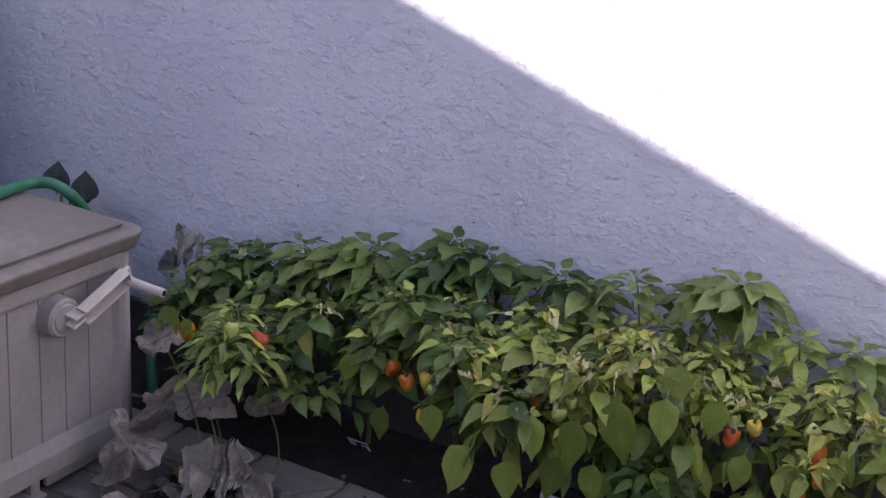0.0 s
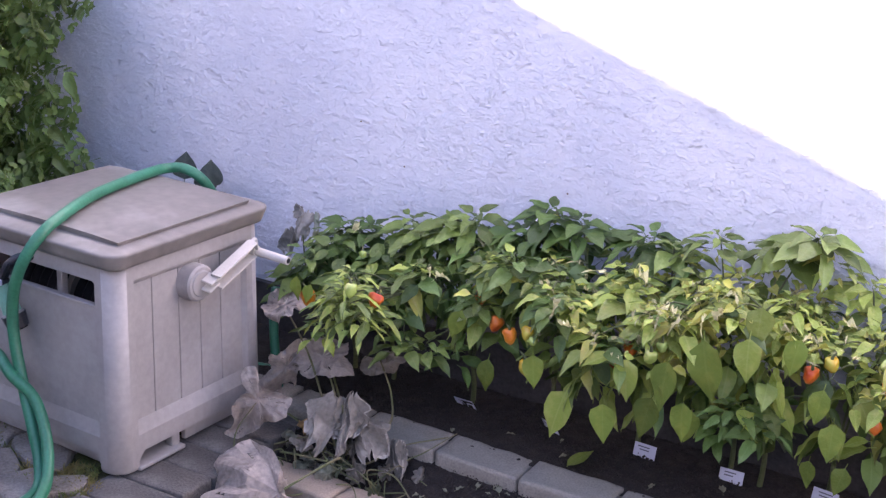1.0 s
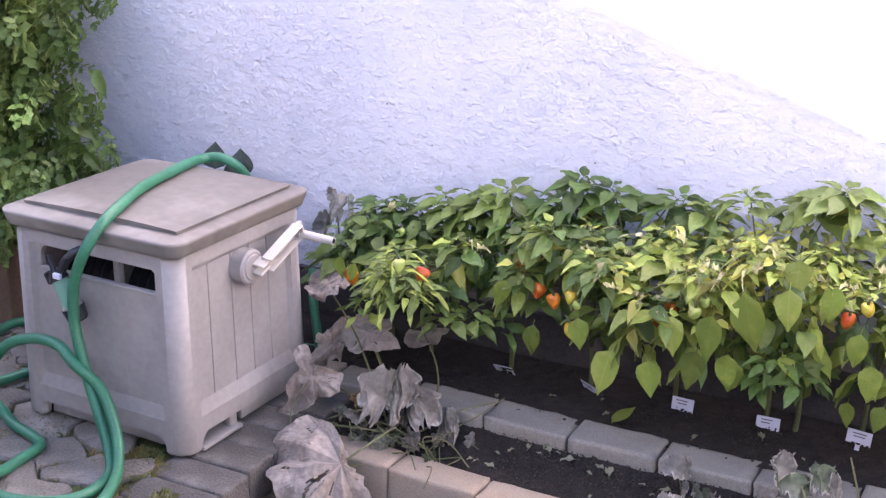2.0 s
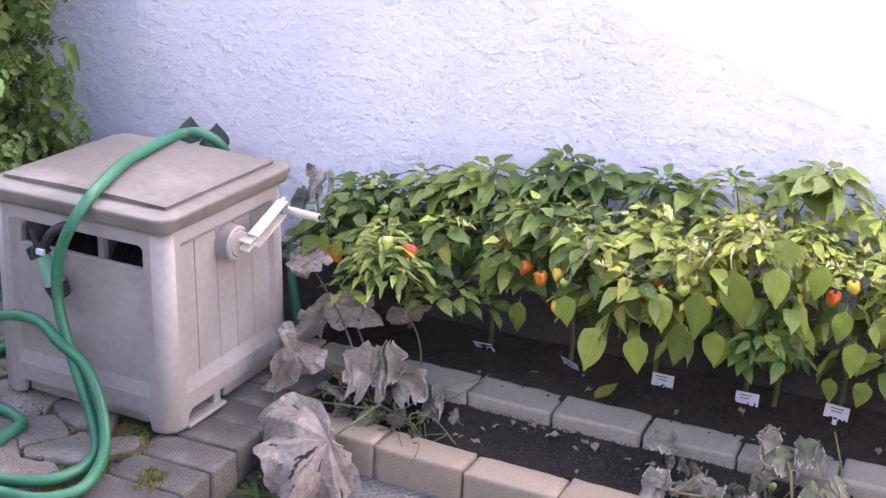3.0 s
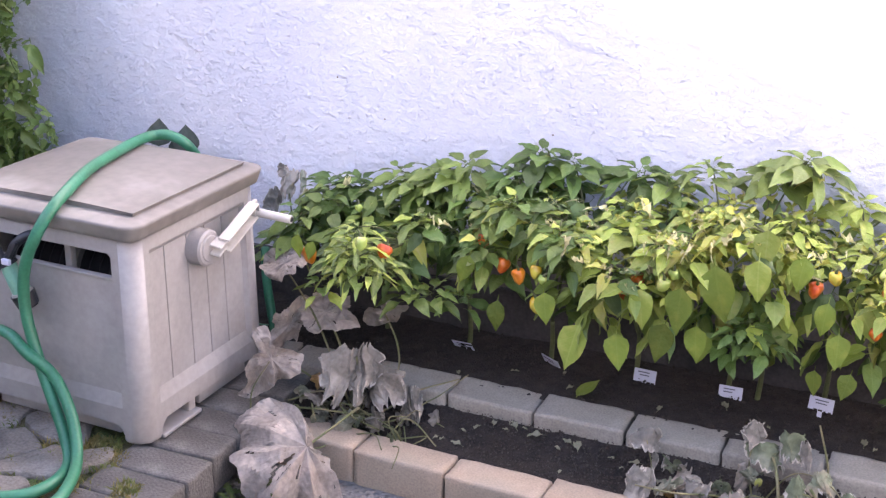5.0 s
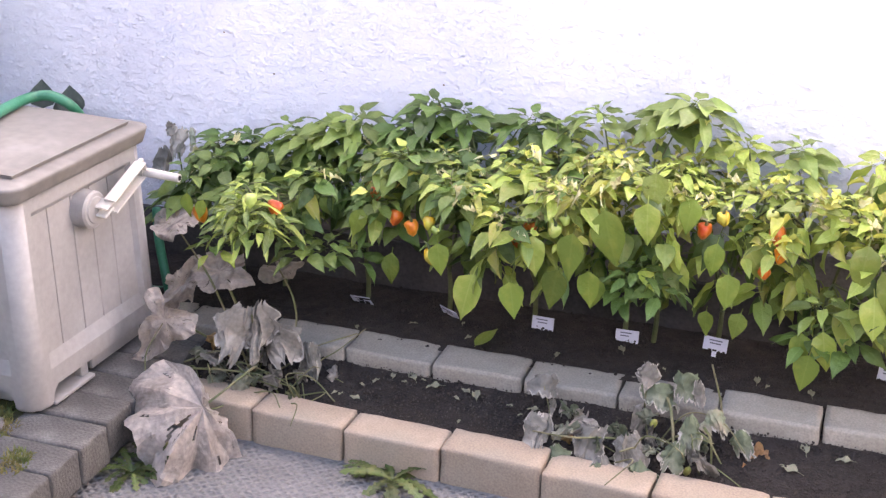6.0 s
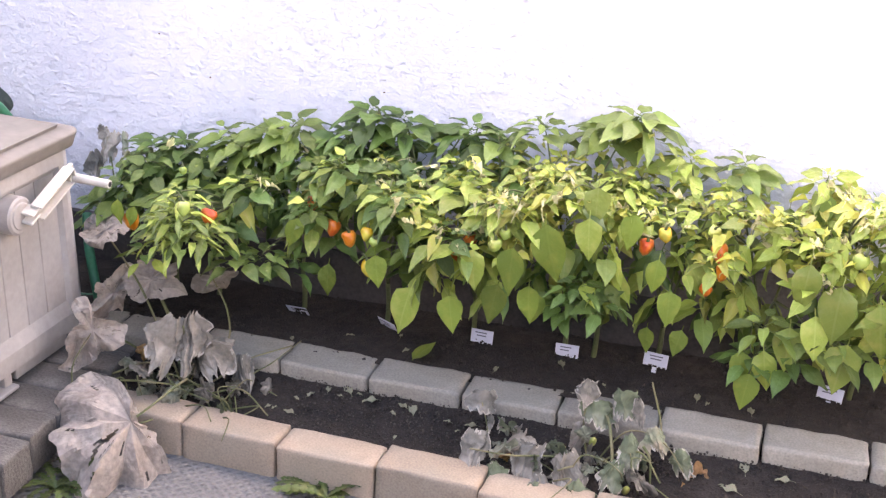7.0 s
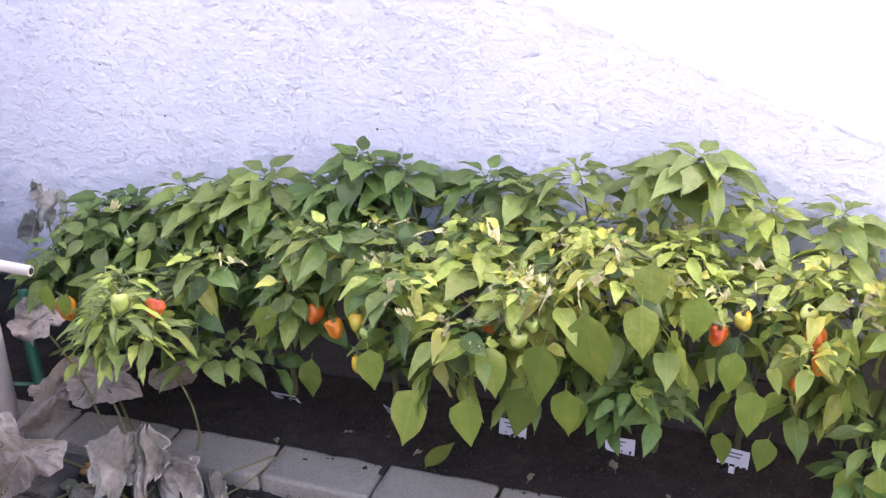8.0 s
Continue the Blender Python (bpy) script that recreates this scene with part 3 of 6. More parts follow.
        bm.faces.new(rings[0]), bm.faces.new(rings[1][::-1])
        bmesh.ops.recalc_face_normals(bm, faces=bm.faces[:])
        front = merge(front, bm)
    shell("front_panel", front)
    shell("slot_lip", block((sr - sl, 0.010, 0.007), ((sl + sr) / 2, deep + 0.001, zs0 - 0.0045), 0.003))
    # Far side and back are plain.
    shell("side_panel", block((0.02, d - 2 * post, h - 0.05), (-w + 0.016, d / 2, 0.05), 0.004))
    shell("back_panel", block((w - 2 * post, 0.02, h - 0.05), (-w / 2, d - 0.016, 0.05), 0.004))
    shell("base_strip", block((0.012, d - 0.26, 0.040), (-0.022, d - 0.15, 0.004), 0.004))
    shell("base_strip", block((w - 0.14, 0.012, 0.040), (-w / 2 - 0.01, 0.030, 0.004), 0.004))
    shell("base_plate", block((w - 0.09, d - 0.09, 0.012), (-w / 2, d / 2, 0.012), 0.004))
    tongue = block((0.052, 0.128, 0.009), (-0.020, 0.112, 0.001), 0.004)
    shell("base_tongue", merge(tongue, block((0.02, 0.024, 0.046), (-0.018, 0.162, 0.006), 0.005)))
    # Lid: a rim that turns under, a gentle slope, and a raised plate with a groove round it.
    lid_bm = bmesh.new()
    ox, oy = 0.021, 0.018
    lw, ld, rad = w + 2 * ox, d + 2 * oy, 0.038
    levels = []
    for z, inset in ((-0.014, 0.017), (-0.011, 0.011), (-0.004, 0.008), (0.006, 0.0045), (0.014, 0.0015), (0.0185, 0.0), (0.0215, 0.001), (0.0232, 0.004), (0.0262, 0.020), (0.0275, 0.034)):
        ring = []
        for sx, sy, a0 in ((1, 1, 0), (-1, 1, 90), (-1, -1, 180), (1, -1, 270)):
            for k in range(11):
                q = radians(a0 + 9 * k)
                rr = max(rad - inset, 0.006)
                ring.append(lid_bm.verts.new((-w / 2 + sx * (lw / 2 - inset - rr) + rr * math.cos(q), d / 2 + sy * (ld / 2 - inset - rr) + rr * math.sin(q), h + z)))
        levels.append(ring)
    n = len(levels[0])
    for p, q in zip(levels, levels[1:]):
        for k in range(n):
            lid_bm.faces.new((p[k], p[(k + 1) % n], q[(k + 1) % n], q[k]))
    lid_bm.faces.new(levels[0][::-1]), lid_bm.faces.new(levels[-1])
    lid = part("lid", lid_bm, LID, box, "brown weathered lid")
    lid.data.polygons.foreach_set("use_smooth", [len(p.vertices) == 4 for p in lid.data.polygons])
    plate_bm = bmesh.new()
    m = 16
    pw, pd = w - 0.030, d - 0.052
    px, py = -w / 2 + 0.001, d / 2 + 0.004
    grid = [[plate_bm.verts.new((px + pw * (i / m - 0.5), py + pd * (j / m - 0.5), h + 0.0345 + 0.011 * (1 - (2 * i / m - 1) ** 2) * (1 - 0.6 * (2 * j / m - 1) ** 2))) for i in range(m + 1)] for j in range(m + 1)]
    for a, b in zip(grid, grid[1:]):
        for i in range(m):
            plate_bm.faces.new((a[i], a[i + 1], b[i + 1], b[i]))
    rim = bmesh.ops.extrude_edge_only(plate_bm, edges=[e for e in plate_bm.edges if e.is_boundary])
    for v in rim["geom"]:
        if isinstance(v, bmesh.types.BMVert):
            v.co.z = h + 0.024
            v.co.x, v.co.y = px + (v.co.x - px) * 0.982, py + (v.co.y - py) * 0.982
    bmesh.ops.recalc_face_normals(plate_bm, faces=plate_bm.faces[:])
    part("raised_plate", plate_bm, LID, lid)
    # Crank: a round hub, a lug, an open channel arm and a handle.
    hub_y, hub_z = 0.216, 0.360
    hub = bmesh.new()
    tube(hub, [Vector((x, hub_y, hub_z)) for x in (-0.012, 0.021)], 0.0395, 0.0385, 56)
    tube(hub, [Vector((x, hub_y, hub_z)) for x in (0.021, 0.025)], 0.0385, 0.034, 56)
    tube(hub, [Vector((x, hub_y, hub_z)) for x in (0.025, 0.0275)], 0.028, 0.026, 40)
    crank = part("crank", hub, PLASTIC, box, "round hub of the crank")
    a, b = Vector((0.046, 0.236, 0.364)), Vector((0.046, 0.352, 0.408))
    d_arm = (b - a).normalized()
    arm_m = Matrix.Translation(a) @ Matrix((Vector((1, 0, 0)), d_arm, Vector((1, 0, 0)).cross(d_arm))).transposed().to_4x4() @ pose(0, 0, 0, 0, 8, 0)
    length = (b - a).length
    arm = merge(block((0.004, length, 0.032), (-0.010, length / 2, -0.016), 0.001, 1, arm_m),
                block((0.024, length, 0.004), (0.002, length / 2, 0.013), 0.001, 1, arm_m),
                block((0.024, length, 0.004), (0.002, length / 2, -0.017), 0.001, 1, arm_m),
                block((0.024, 0.004, 0.034), (0.002, length, -0.017), 0.001, 1, arm_m),
                block((0.010, 0.026, 0.022), (-0.006, length + 0.006, -0.011), 0.003, 2, arm_m))
    part("arm", arm, CREAM, crank, "cream plastic crank arm")
    lug = merge(block((0.030, 0.034, 0.006), (-0.010, -0.010, -0.012), 0.002, 1, arm_m), block((0.030, 0.030, 0.005), (-0.008, -0.006, 0.006), 0.002, 1, arm_m), block((0.014, 0.018, 0.022), (-0.020, -0.004, -0.011), 0.003, 1, arm_m))
    part("lug", lug, CREAM, crank)
    grip = bmesh.new()
    hy, hz = 0.358, 0.396
    tube(grip, [Vector((0.036, hy, hz + 0.002)), Vector((0.052, hy, hz + 0.002))], 0.0125, 0.0120, 20)
    tube(grip, [Vector((0.052, hy, hz + 0.002)), Vector((0.132, hy + 0.004, hz - 0.002))], 0.0098, 0.0088, 20)
    part("handle", grip, CREAM, crank, "round cream handle")
    # A dark disc painted in for the shade inside the handle's open end.
    part("handle_end", tube(bmesh.new(), [Vector((0.1315, hy + 0.004, hz - 0.002)), Vector((0.1330, hy + 0.004, hz - 0.002))], 0.0055, 0.0055, 14), DARK, crank)
    # The reel inside, seen through the slot.
    reel = bmesh.new()
    tube(reel, [Vector((x, 0.20, 0.28)) for x in (-w + 0.05, -0.05)], 0.1135, 0.1135, 40)
    drum = part("reel", reel, DARK, box, "dark hose reel inside")
    part("reel_flange", tube(bmesh.new(), [Vector((x, 0.20, 0.28)) for x in (-0.222, -0.206)], 0.134, 0.134, 28), LID, drum)
    part("bracket", block((0.016, 0.016, 0.085), (-0.186, 0.040, 0.325), 0.003), PLASTIC, drum, "taupe bracket behind the slot")
    for k in range(13):
        ring_line = [Vector((-w + 0.066 + 0.0258 * k + 0.004 * math.sin(q), 0.20 + 0.112 * math.cos(q), 0.27 + 0.112 * math.sin(q))) for q in np.linspace(0, 6.2832, 25)]
        part("hose_turn", tube(bmesh.new(), ring_line, 0.015, 0.015, 8), DARK, drum, smooth=True)
    return box


BOX_AT, BOX_TURN = (-0.537, 1.972, 0.002), -2.0
hose_box(BOX_AT, BOX_TURN)


# ---- garden hose ----
HR = 0.0118
hose_run = [(-0.725, 2.52, 0.40), (-0.728, 2.46, 0.478), (-0.762, 2.437, 0.506), (-0.795, 2.420, 0.506), (-0.802, 2.375, 0.506), (-0.778, 2.262, 0.512), (-0.754, 2.138, 0.512), (-0.716, 2.02, 0.506), (-0.708, 1.958, 0.486),
            (-0.726, 1.930, 0.440), (-0.757, 1.930, 0.381), (-0.772, 1.932, 0.324), (-0.770, 1.930, 0.262), (-0.750, 1.922, 0.200), (-0.722, 1.908, 0.150), (-0.690, 1.892, 0.100), (-0.655, 1.872, 0.052),
            (-0.620, 1.835, 0.018), (-0.604, 1.772, 0.014), (-0.622, 1.716, 0.014), (-0.673, 1.682, 0.014), (-0.742, 1.666, 0.014), (-0.81, 1.686, 0.014), (-0.887, 1.72, 0.014), (-1.0, 1.76, 0.014), (-1.2, 1.78, 0.014), (-1.6, 1.70, 0.014)]
hose = part("garden_hose", tube(bmesh.new(), smooth_line(hose_run, 10), HR, HR, 14), HOSE, smooth=True)
tagged(hose, "green rubber garden hose draped over the box lid", "hose")
loop_run = [(-1.6, 1.86, 0.014), (-1.2, 1.83, 0.014), (-0.99, 1.78, 0.030), (-0.871, 1.703, 0.036), (-0.762, 1.645, 0.014), (-0.679, 1.632, 0.014), (-0.598, 1.648, 0.014), (-0.556, 1.706, 0.014), (-0.572, 1.785, 0.022), (-0.605, 1.845, 0.040), (-0.645, 1.885, 0.095), (-0.70, 1.91, 0.155),
            (-0.753, 1.90, 0.200), (-0.817, 1.925, 0.218), (-0.892, 1.935, 0.215), (-0.972, 1.94, 0.186), (-1.026, 1.94, 0.135), (-1.055, 1.945, 0.078), (-1.052, 1.95, 0.028), (-1.01, 1.935, 0.014), (-0.941, 1.899, 0.014), (-0.870, 1.880, 0.014), (-0.829, 1.855, 0.014), (-0.822, 1.80, 0.014), (-0.815, 1.73, 0.016), (-0.80, 1.68, 0.038), (-0.80, 1.60, 0.020), (-0.85, 1.45, 0.014), (-1.1, 1.3, 0.014)]
loop = part("garden_hose", tube(bmesh.new(), smooth_line(loop_run, 10), HR, HR, 14), HOSE, smooth=True)
tagged(loop, "green rubber garden hose looped on the paving stones", "hose")
far_run = [(-1.9, 1.98, 0.014), (-1.55, 2.13, 0.014), (-1.371, 2.219, 0.014), (-1.36, 2.33, 0.014), (-1.25, 2.44, 0.014), (-1.03, 2.48, 0.014), (-0.85, 2.50, 0.014), (-0.55, 2.56, 0.014)]
near_run = [(-1.9, 1.90, 0.014), (-1.4, 1.95, 0.014), (-1.18, 2.01, 0.014), (-1.12, 2.10, 0.014), (-1.10, 2.25, 0.014), (-1.06, 2.40, 0.014)]
near_hose = part("garden_hose", tube(bmesh.new(), smooth_line(near_run, 10), HR, HR, 12), HOSE, smooth=True)
tagged(near_hose, "green rubber garden hose passing beside the box", "hose")
far_hose = part("garden_hose", tube(bmesh.new(), smooth_line(far_run, 10), HR, HR, 12), HOSE, smooth=True)
tagged(far_hose, "green rubber garden hose running behind the box", "hose")
side_run = [(-0.600, 2.56, 0.22), (-0.575, 2.52, 0.16), (-0.548, 2.49, 0.10), (-0.525, 2.47, 0.04), (-0.500, 2.45, 0.014)]
side_hose = part("garden_hose", tube(bmesh.new(), smooth_line(side_run, 10), 0.011, 0.011, 12), HOSE, smooth=True)
tagged(side_hose, "green rubber hose hanging behind the box corner", "hose")


def hose_gun():
    gun = thing("hose_nozzle", (-0.815, 1.948, 0.350), -3.5, "pale green and black hose connector hanging at the slot", "hose nozzle")
    lean = pose(0, 0, 0, 8, -20, 0) @ Matrix.Diagonal((0.9, 0.9, 0.9, 1))

    def stick(z0, z1, r0, r1, dx=0.0):
        bm = tube(bmesh.new(), [Vector((dx, 0, z0)), Vector((dx, 0, z1))], r0, r1, 20)
        bmesh.ops.transform(bm, verts=bm.verts, matrix=lean)
        return bm

    part("barrel", stick(-0.055, 0.012, 0.021, 0.018), NOZZLE, gun, "pale green barrel", smooth=False)
    part("collar", stick(-0.092, -0.060, 0.024, 0.028), BLACK, gun, "wide black spray head")
    part("ring", stick(-0.060, -0.055, 0.025, 0.023), PLASTIC, gun, "thin pale ring")
    part("tip", stick(-0.096, -0.0925, 0.020, 0.019), DARK, gun)
    part("coupling", stick(0.012, 0.034, 0.024, 0.016), BLACK, gun, "black coupling")
    bow = tube(bmesh.new(), smooth_line([Vector((0.005, 0.0, 0.03)), Vector((0.018, 0.004, 0.055)), Vector((0.038, 0.02, 0.072)), Vector((0.06, 0.06, 0.07))], 6), 0.010, 0.009, 10)
    part("hook", bow, BLACK, gun, "black handle reaching into the slot", smooth=True)
    for side, tip in ((-1, -34), (1, 28)):
        part("lever", block((0.007, 0.010, 0.046), (0, 0, 0), 0.002, 2, pose(0.004 + 0.004 * side, -0.014, 0.022, -10, tip, 0)), BLACK, gun, "black lever")
    part("clip", block((0.02, 0.008, 0.012), (0.012, -0.02, 0.018), 0.002), WHITE, gun)
    part("trigger", block((0.016, 0.02, 0.03), (-0.026, 0, 0.004), 0.004, 2, lean), BLACK, gun)


hose_gun()


# ---- planter with a climbing plant ----
def leaf_set(mat, tag):
    return [leaf_mesh("leaf_" + tag, mat, w, f, c, hh, wv, k, 0.25, bl) for k, (w, f, c, hh, wv, bl) in enumerate((
        (0.25, 0.35, 0.24, 0.0, 0.06, 0.72), (0.29, 0.20, 0.30, 0.02, 0.07, 0.66), (0.21, 0.50, 0.32, 0.0, 0.07, 0.78), (0.32, 0.14, 0.16, 0.05, 0.07, 0.60), (0.27, -0.12, 0.38, 0.0, 0.10, 0.72)))]


DEEP, MID, LIMES, VINE = (leaf_set(m, t) for m, t in ((LEAF_DEEP, "deep"), (LEAF_MID, "mid"), (LEAF_LIME, "lime"), (LEAF_VINE, "vine")))
PALE = [leaf_mesh("leaf_pale", LEAF_PALE, w, f, c, 0.05, wv, k) for k, (w, f, c, wv) in enumerate(((0.28, 0.9, 0.5, 0.12), (0.22, 1.3, 0.3, 0.2), (0.34, 0.5, 0.15, 0.1)))]
BROAD_MID, BROAD_LIME = ([leaf_mesh("leaf_broad", m, w, f, c, 0.07, wv, k, 0.25, bl) for k, (w, f, c, wv, bl) in enumerate(((0.36, 0.14, 0.16, 0.07, 0.60), (0.33, 0.2, 0.28, 0.09, 0.66), (0.38, 0.08, 0.10, 0.05, 0.58)))] for m in (LEAF_BROAD, LEAF_LIME))
SLIM = [leaf_mesh("leaf_slim", m, w, f, c, 0.0, 0.07, k, 0.2, 0.78) for k, (m, w, f, c) in enumerate(((LEAF_LIME, 0.15, 0.5, 0.3), (LEAF_LIME, 0.18, 0.35, 0.42), (LEAF_MID, 0.14, 0.6, 0.2), (LEAF_MID, 0.18, 0.4, 0.35)))]
CURLS = [leaf_mesh("leaf_curl", LEAF_CURL, w, f, c, 0.0, wv, k, 0.4) for k, (w, f, c, wv) in enumerate(((0.20, 1.6, 0.9, 0.5), (0.30, 1.1, -0.6, 0.6), (0.14, 0.8, 1.2, 0.4)))]


def put_leaf(parent, me, m, name="leaf"):
    ob = new(name, me)
    ob.parent = parent
    ob.matrix_basis = parent.matrix_basis.inverted() @ m
    return ob


def joined_leaves(p, rest, name, label):
    """Many leaves, given as (mesh, pose in the parent), as one mesh of kind stuff."""
    mats, verts, faces, which = [], [], [], []
    for me, m in rest:
        if me.materials[0] not in mats:
            mats.append(me.materials[0])
        b = len(verts)
        verts += [m @ v.co for v in me.vertices]
        faces += [tuple(b + i for i in f.vertices) for f in me.polygons]
        which += [mats.index(me.materials[0])] * len(me.polygons)
    me = bpy.data.meshes.new(name)
    me.from_pydata(verts, [], faces)
    for m in mats:
        me.materials.append(m)
    me.polygons.foreach_set("material_index", which)
    me.polygons.foreach_set("use_smooth", [True] * len(me.polygons))
    return tagged(part(name, None, None, p, label, mesh=me), kind="stuff")


def planter(place, turn):
    p = thing("planter_box", place, turn, "brown wooden planter box with a moulded rim", "planter")
    w, h = 0.36, 0.245
    for k, (x, y, sx, sy) in enumerate(((0, -w / 2, w, 0.02), (0, w / 2, w, 0.02), (-w / 2 + 0.01, 0, 0.02, w - 0.022), (w / 2 - 0.01, 0, 0.02, w - 0.022))):
        part("side_board", block((sx, sy, h - 0.02), (x, y, 0.01), 0.003), WOOD, p)
    for x in (-w / 2 + 0.006, w / 2 - 0.006):
        for y in (-w / 2, w / 2):
            part("corner_post", block((0.045, 0.045, h), (x, y, 0.0), 0.006), WOOD, p)
    part("rim", merge(block((w + 0.07, 0.05, 0.022), (0, -w / 2, h), 0.005), block((w + 0.07, 0.05, 0.022), (0, w / 2, h), 0.005), block((0.05, w - 0.051, 0.022), (-w / 2, 0, h), 0.005), block((0.05, w - 0.051, 0.022), (w / 2, 0, h), 0.005)), WOOD, p)
    part("foot_board", block((w + 0.03, 0.024, 0.03), (0, -w / 2 - 0.006, 0.0), 0.004), WOOD, p)
    part("potting_soil", block((w - 0.045, w - 0.025, 0.02), (0, 0, h - 0.03), 0), SOIL, p)
    return p


planter((-1.588, 2.525, -0.012), 3.0)


def compound_leaf(name, mat, seed):
    """A leaf of seven small lobed leaflets along a drooping stalk, one unit long."""
    rng = random.Random(seed)
    bm = bmesh.new()
    for k, (s, turn) in enumerate(((0.22, 62), (0.25, -60), (0.48, 55), (0.52, -57), (0.74, 45), (0.77, -48), (0.86, 0))):
        long, wide = rng.uniform(0.28, 0.42), rng.uniform(0.10, 0.16)
        m = pose(0, s, -0.35 * s * s, rng.uniform(-35, 10), rng.uniform(-25, 25), turn + rng.uniform(-10, 10))
        rows = []
        for j, f in enumerate((0.25, 0.95, 0.62, 1.0, 0.45, 0.02)):
            y = long * (0.05 + 0.95 * j / 5)
            rows.append([bm.verts.new(m @ Vector((u * wide * f, y, 0.3 * abs(u) * wide - 0.5 * y * y))) for u in (-1, 0, 1)])
        for a, b in zip(rows, rows[1:]):
            for i in range(2):
                bm.faces.new((a[i], a[i + 1], b[i + 1], b[i]))
    tube(bm, [Vector((0, s, -0.35 * s * s)) for s in (-0.1, 0.2, 0.5, 0.88)], 0.012, 0.006, 3)
    me = bpy.data.meshes.new(name)
    bm.to_mesh(me)
    bm.free()
    me.materials.append(mat)
    return me


def climbing_plant(place):
    rng = random.Random(5)
    p = thing("tomato_plant", place, 0, "tall dense green climbing plant with small leaves in the planter", "plant")
    stems = bmesh.new()
    hubs = []
    for k in range(15):
        a = rng.uniform(0, 6.28)
        top = Vector((rng.uniform(-0.55, 0.25), rng.uniform(-0.20, 0.12), rng.uniform(0.45, 1.25)))
        line = smooth_line([Vector((0.05 * math.cos(a), 0.05 * math.sin(a), -0.02)), Vector((top.x * 0.35, top.y * 0.6, top.z * 0.45)), top * 0.8 + Vector((rng.uniform(-0.05, 0.05), 0, 0)), top + Vector((0.04, -0.02, -0.02))], 6)
        tube(stems, line, 0.006, 0.002, 5)
        hubs += line[5:]
    part("stem", stems, STEM, p, "thin green-brown stems", smooth=True)
    kinds = [compound_leaf("leaf_compound", m, k) for k, m in enumerate((LEAF_VINE, LEAF_VINE, LEAF_VINE, LEAF_MID, LEAF_VINE))]
    near, rest = 0, []
    while near < 300 or len(rest) < 1300:
        q = Vector((rng.uniform(-0.22, 0.40), rng.uniform(-0.26, 0.16), rng.uniform(0.015, 0.90)))
        edge = 0.292 + 0.030 * math.sin(q.z * 11.0 + 0.6) - 0.18 * max(0.0, q.z - 0.36) + 0.03 * math.sin(q.z * 37)
        if q.x > edge or (q.z < 0.05 and q.x > 0.24):
            continue
        out = Vector((rng.gauss(0.15, 0.6), rng.gauss(-0.8, 0.4), rng.gauss(-0.45, 0.4)))
        nrm = Vector((rng.gauss(0.1, 0.45), -0.75, rng.uniform(0.1, 1.0)))
        kind = rng.choice(kinds)
        m = aim(q, out, nrm, rng.uniform(0.055, 0.115), rng.uniform(-40, 40))
        if q.y < -0.10 and near < 300:
            put_leaf(p, kind, Matrix.Translation(place) @ m)
            near += 1
        elif len(rest) < 1300:
            rest.append((kind, m))
    joined_leaves(p, rest, "foliage", "dense inner leaves")
    for k in range(9):
        a = Vector((rng.uniform(-0.12, 0.18), -0.26, rng.uniform(0.15, 0.75)))
        bend = a + Vector((rng.uniform(-0.05, 0.08), -0.02, rng.uniform(-0.04, 0.06)))
        part("stem", tube(bmesh.new(), smooth_line([a, bend, bend + Vector((rng.uniform(-0.06, 0.06), -0.01, rng.uniform(-0.10, -0.02)))], 6), 0.0022, 0.0014, 5), DRY_STEM, p, smooth=True)
    put_leaf(p, VINE[0], aim((-1.185, 2.50, 0.66), (0.5, -0.2, -1), (0.3, -1, 0.3), 0.075))
    put_leaf(p, MID[0], aim((-1.235, 2.48, 0.52), (0.9, -0.2, -0.4), (0.1, -1, 0.6), 0.07))
    put_leaf(p, MID[2], aim((-1.225, 2.48, 0.45), (0.9, -0.2, -0.6), (0.1, -1, 0.6), 0.07))
    return p


climbing_plant((-1.555, 2.50, 0.235))

# Two grey-green cactus-like leaves behind the lid.
def broad_leaf_plant(place):
    p = thing("potted_plant", place, 0, "small plant with upright grey-green pointed leaves behind the box", "plant")
    big = leaf_mesh("leaf_broad", LEAF_DUSKY, 0.52, 0.3, 0.1, 0.05, 0.02, 1)
    for x, y, z, tx, size in ((-0.045, -0.01, 0.415, 0.05, 0.066), (0.03, 0.0, 0.405, -0.05, 0.066), (-0.005, 0.02, 0.385, 0.1, 0.06)):
        put_leaf(p, big, Matrix.Translation(place) @ aim((x, y, z), (tx, 0.05, 1), (0.35, -1, 0.1), size, 10))
    bm = bmesh.new()
    for x in (-0.04, 0.025, -0.015):
        tube(bm, smooth_line([Vector((0, 0, 0)), Vector((x * 0.6, 0, 0.18)), Vector((x, 0, 0.40))], 5), 0.006, 0.003, 6)
    part("stem", bm, STEM, p, smooth=True)


broad_leaf_plant((-0.882, 2.63, 0.0))


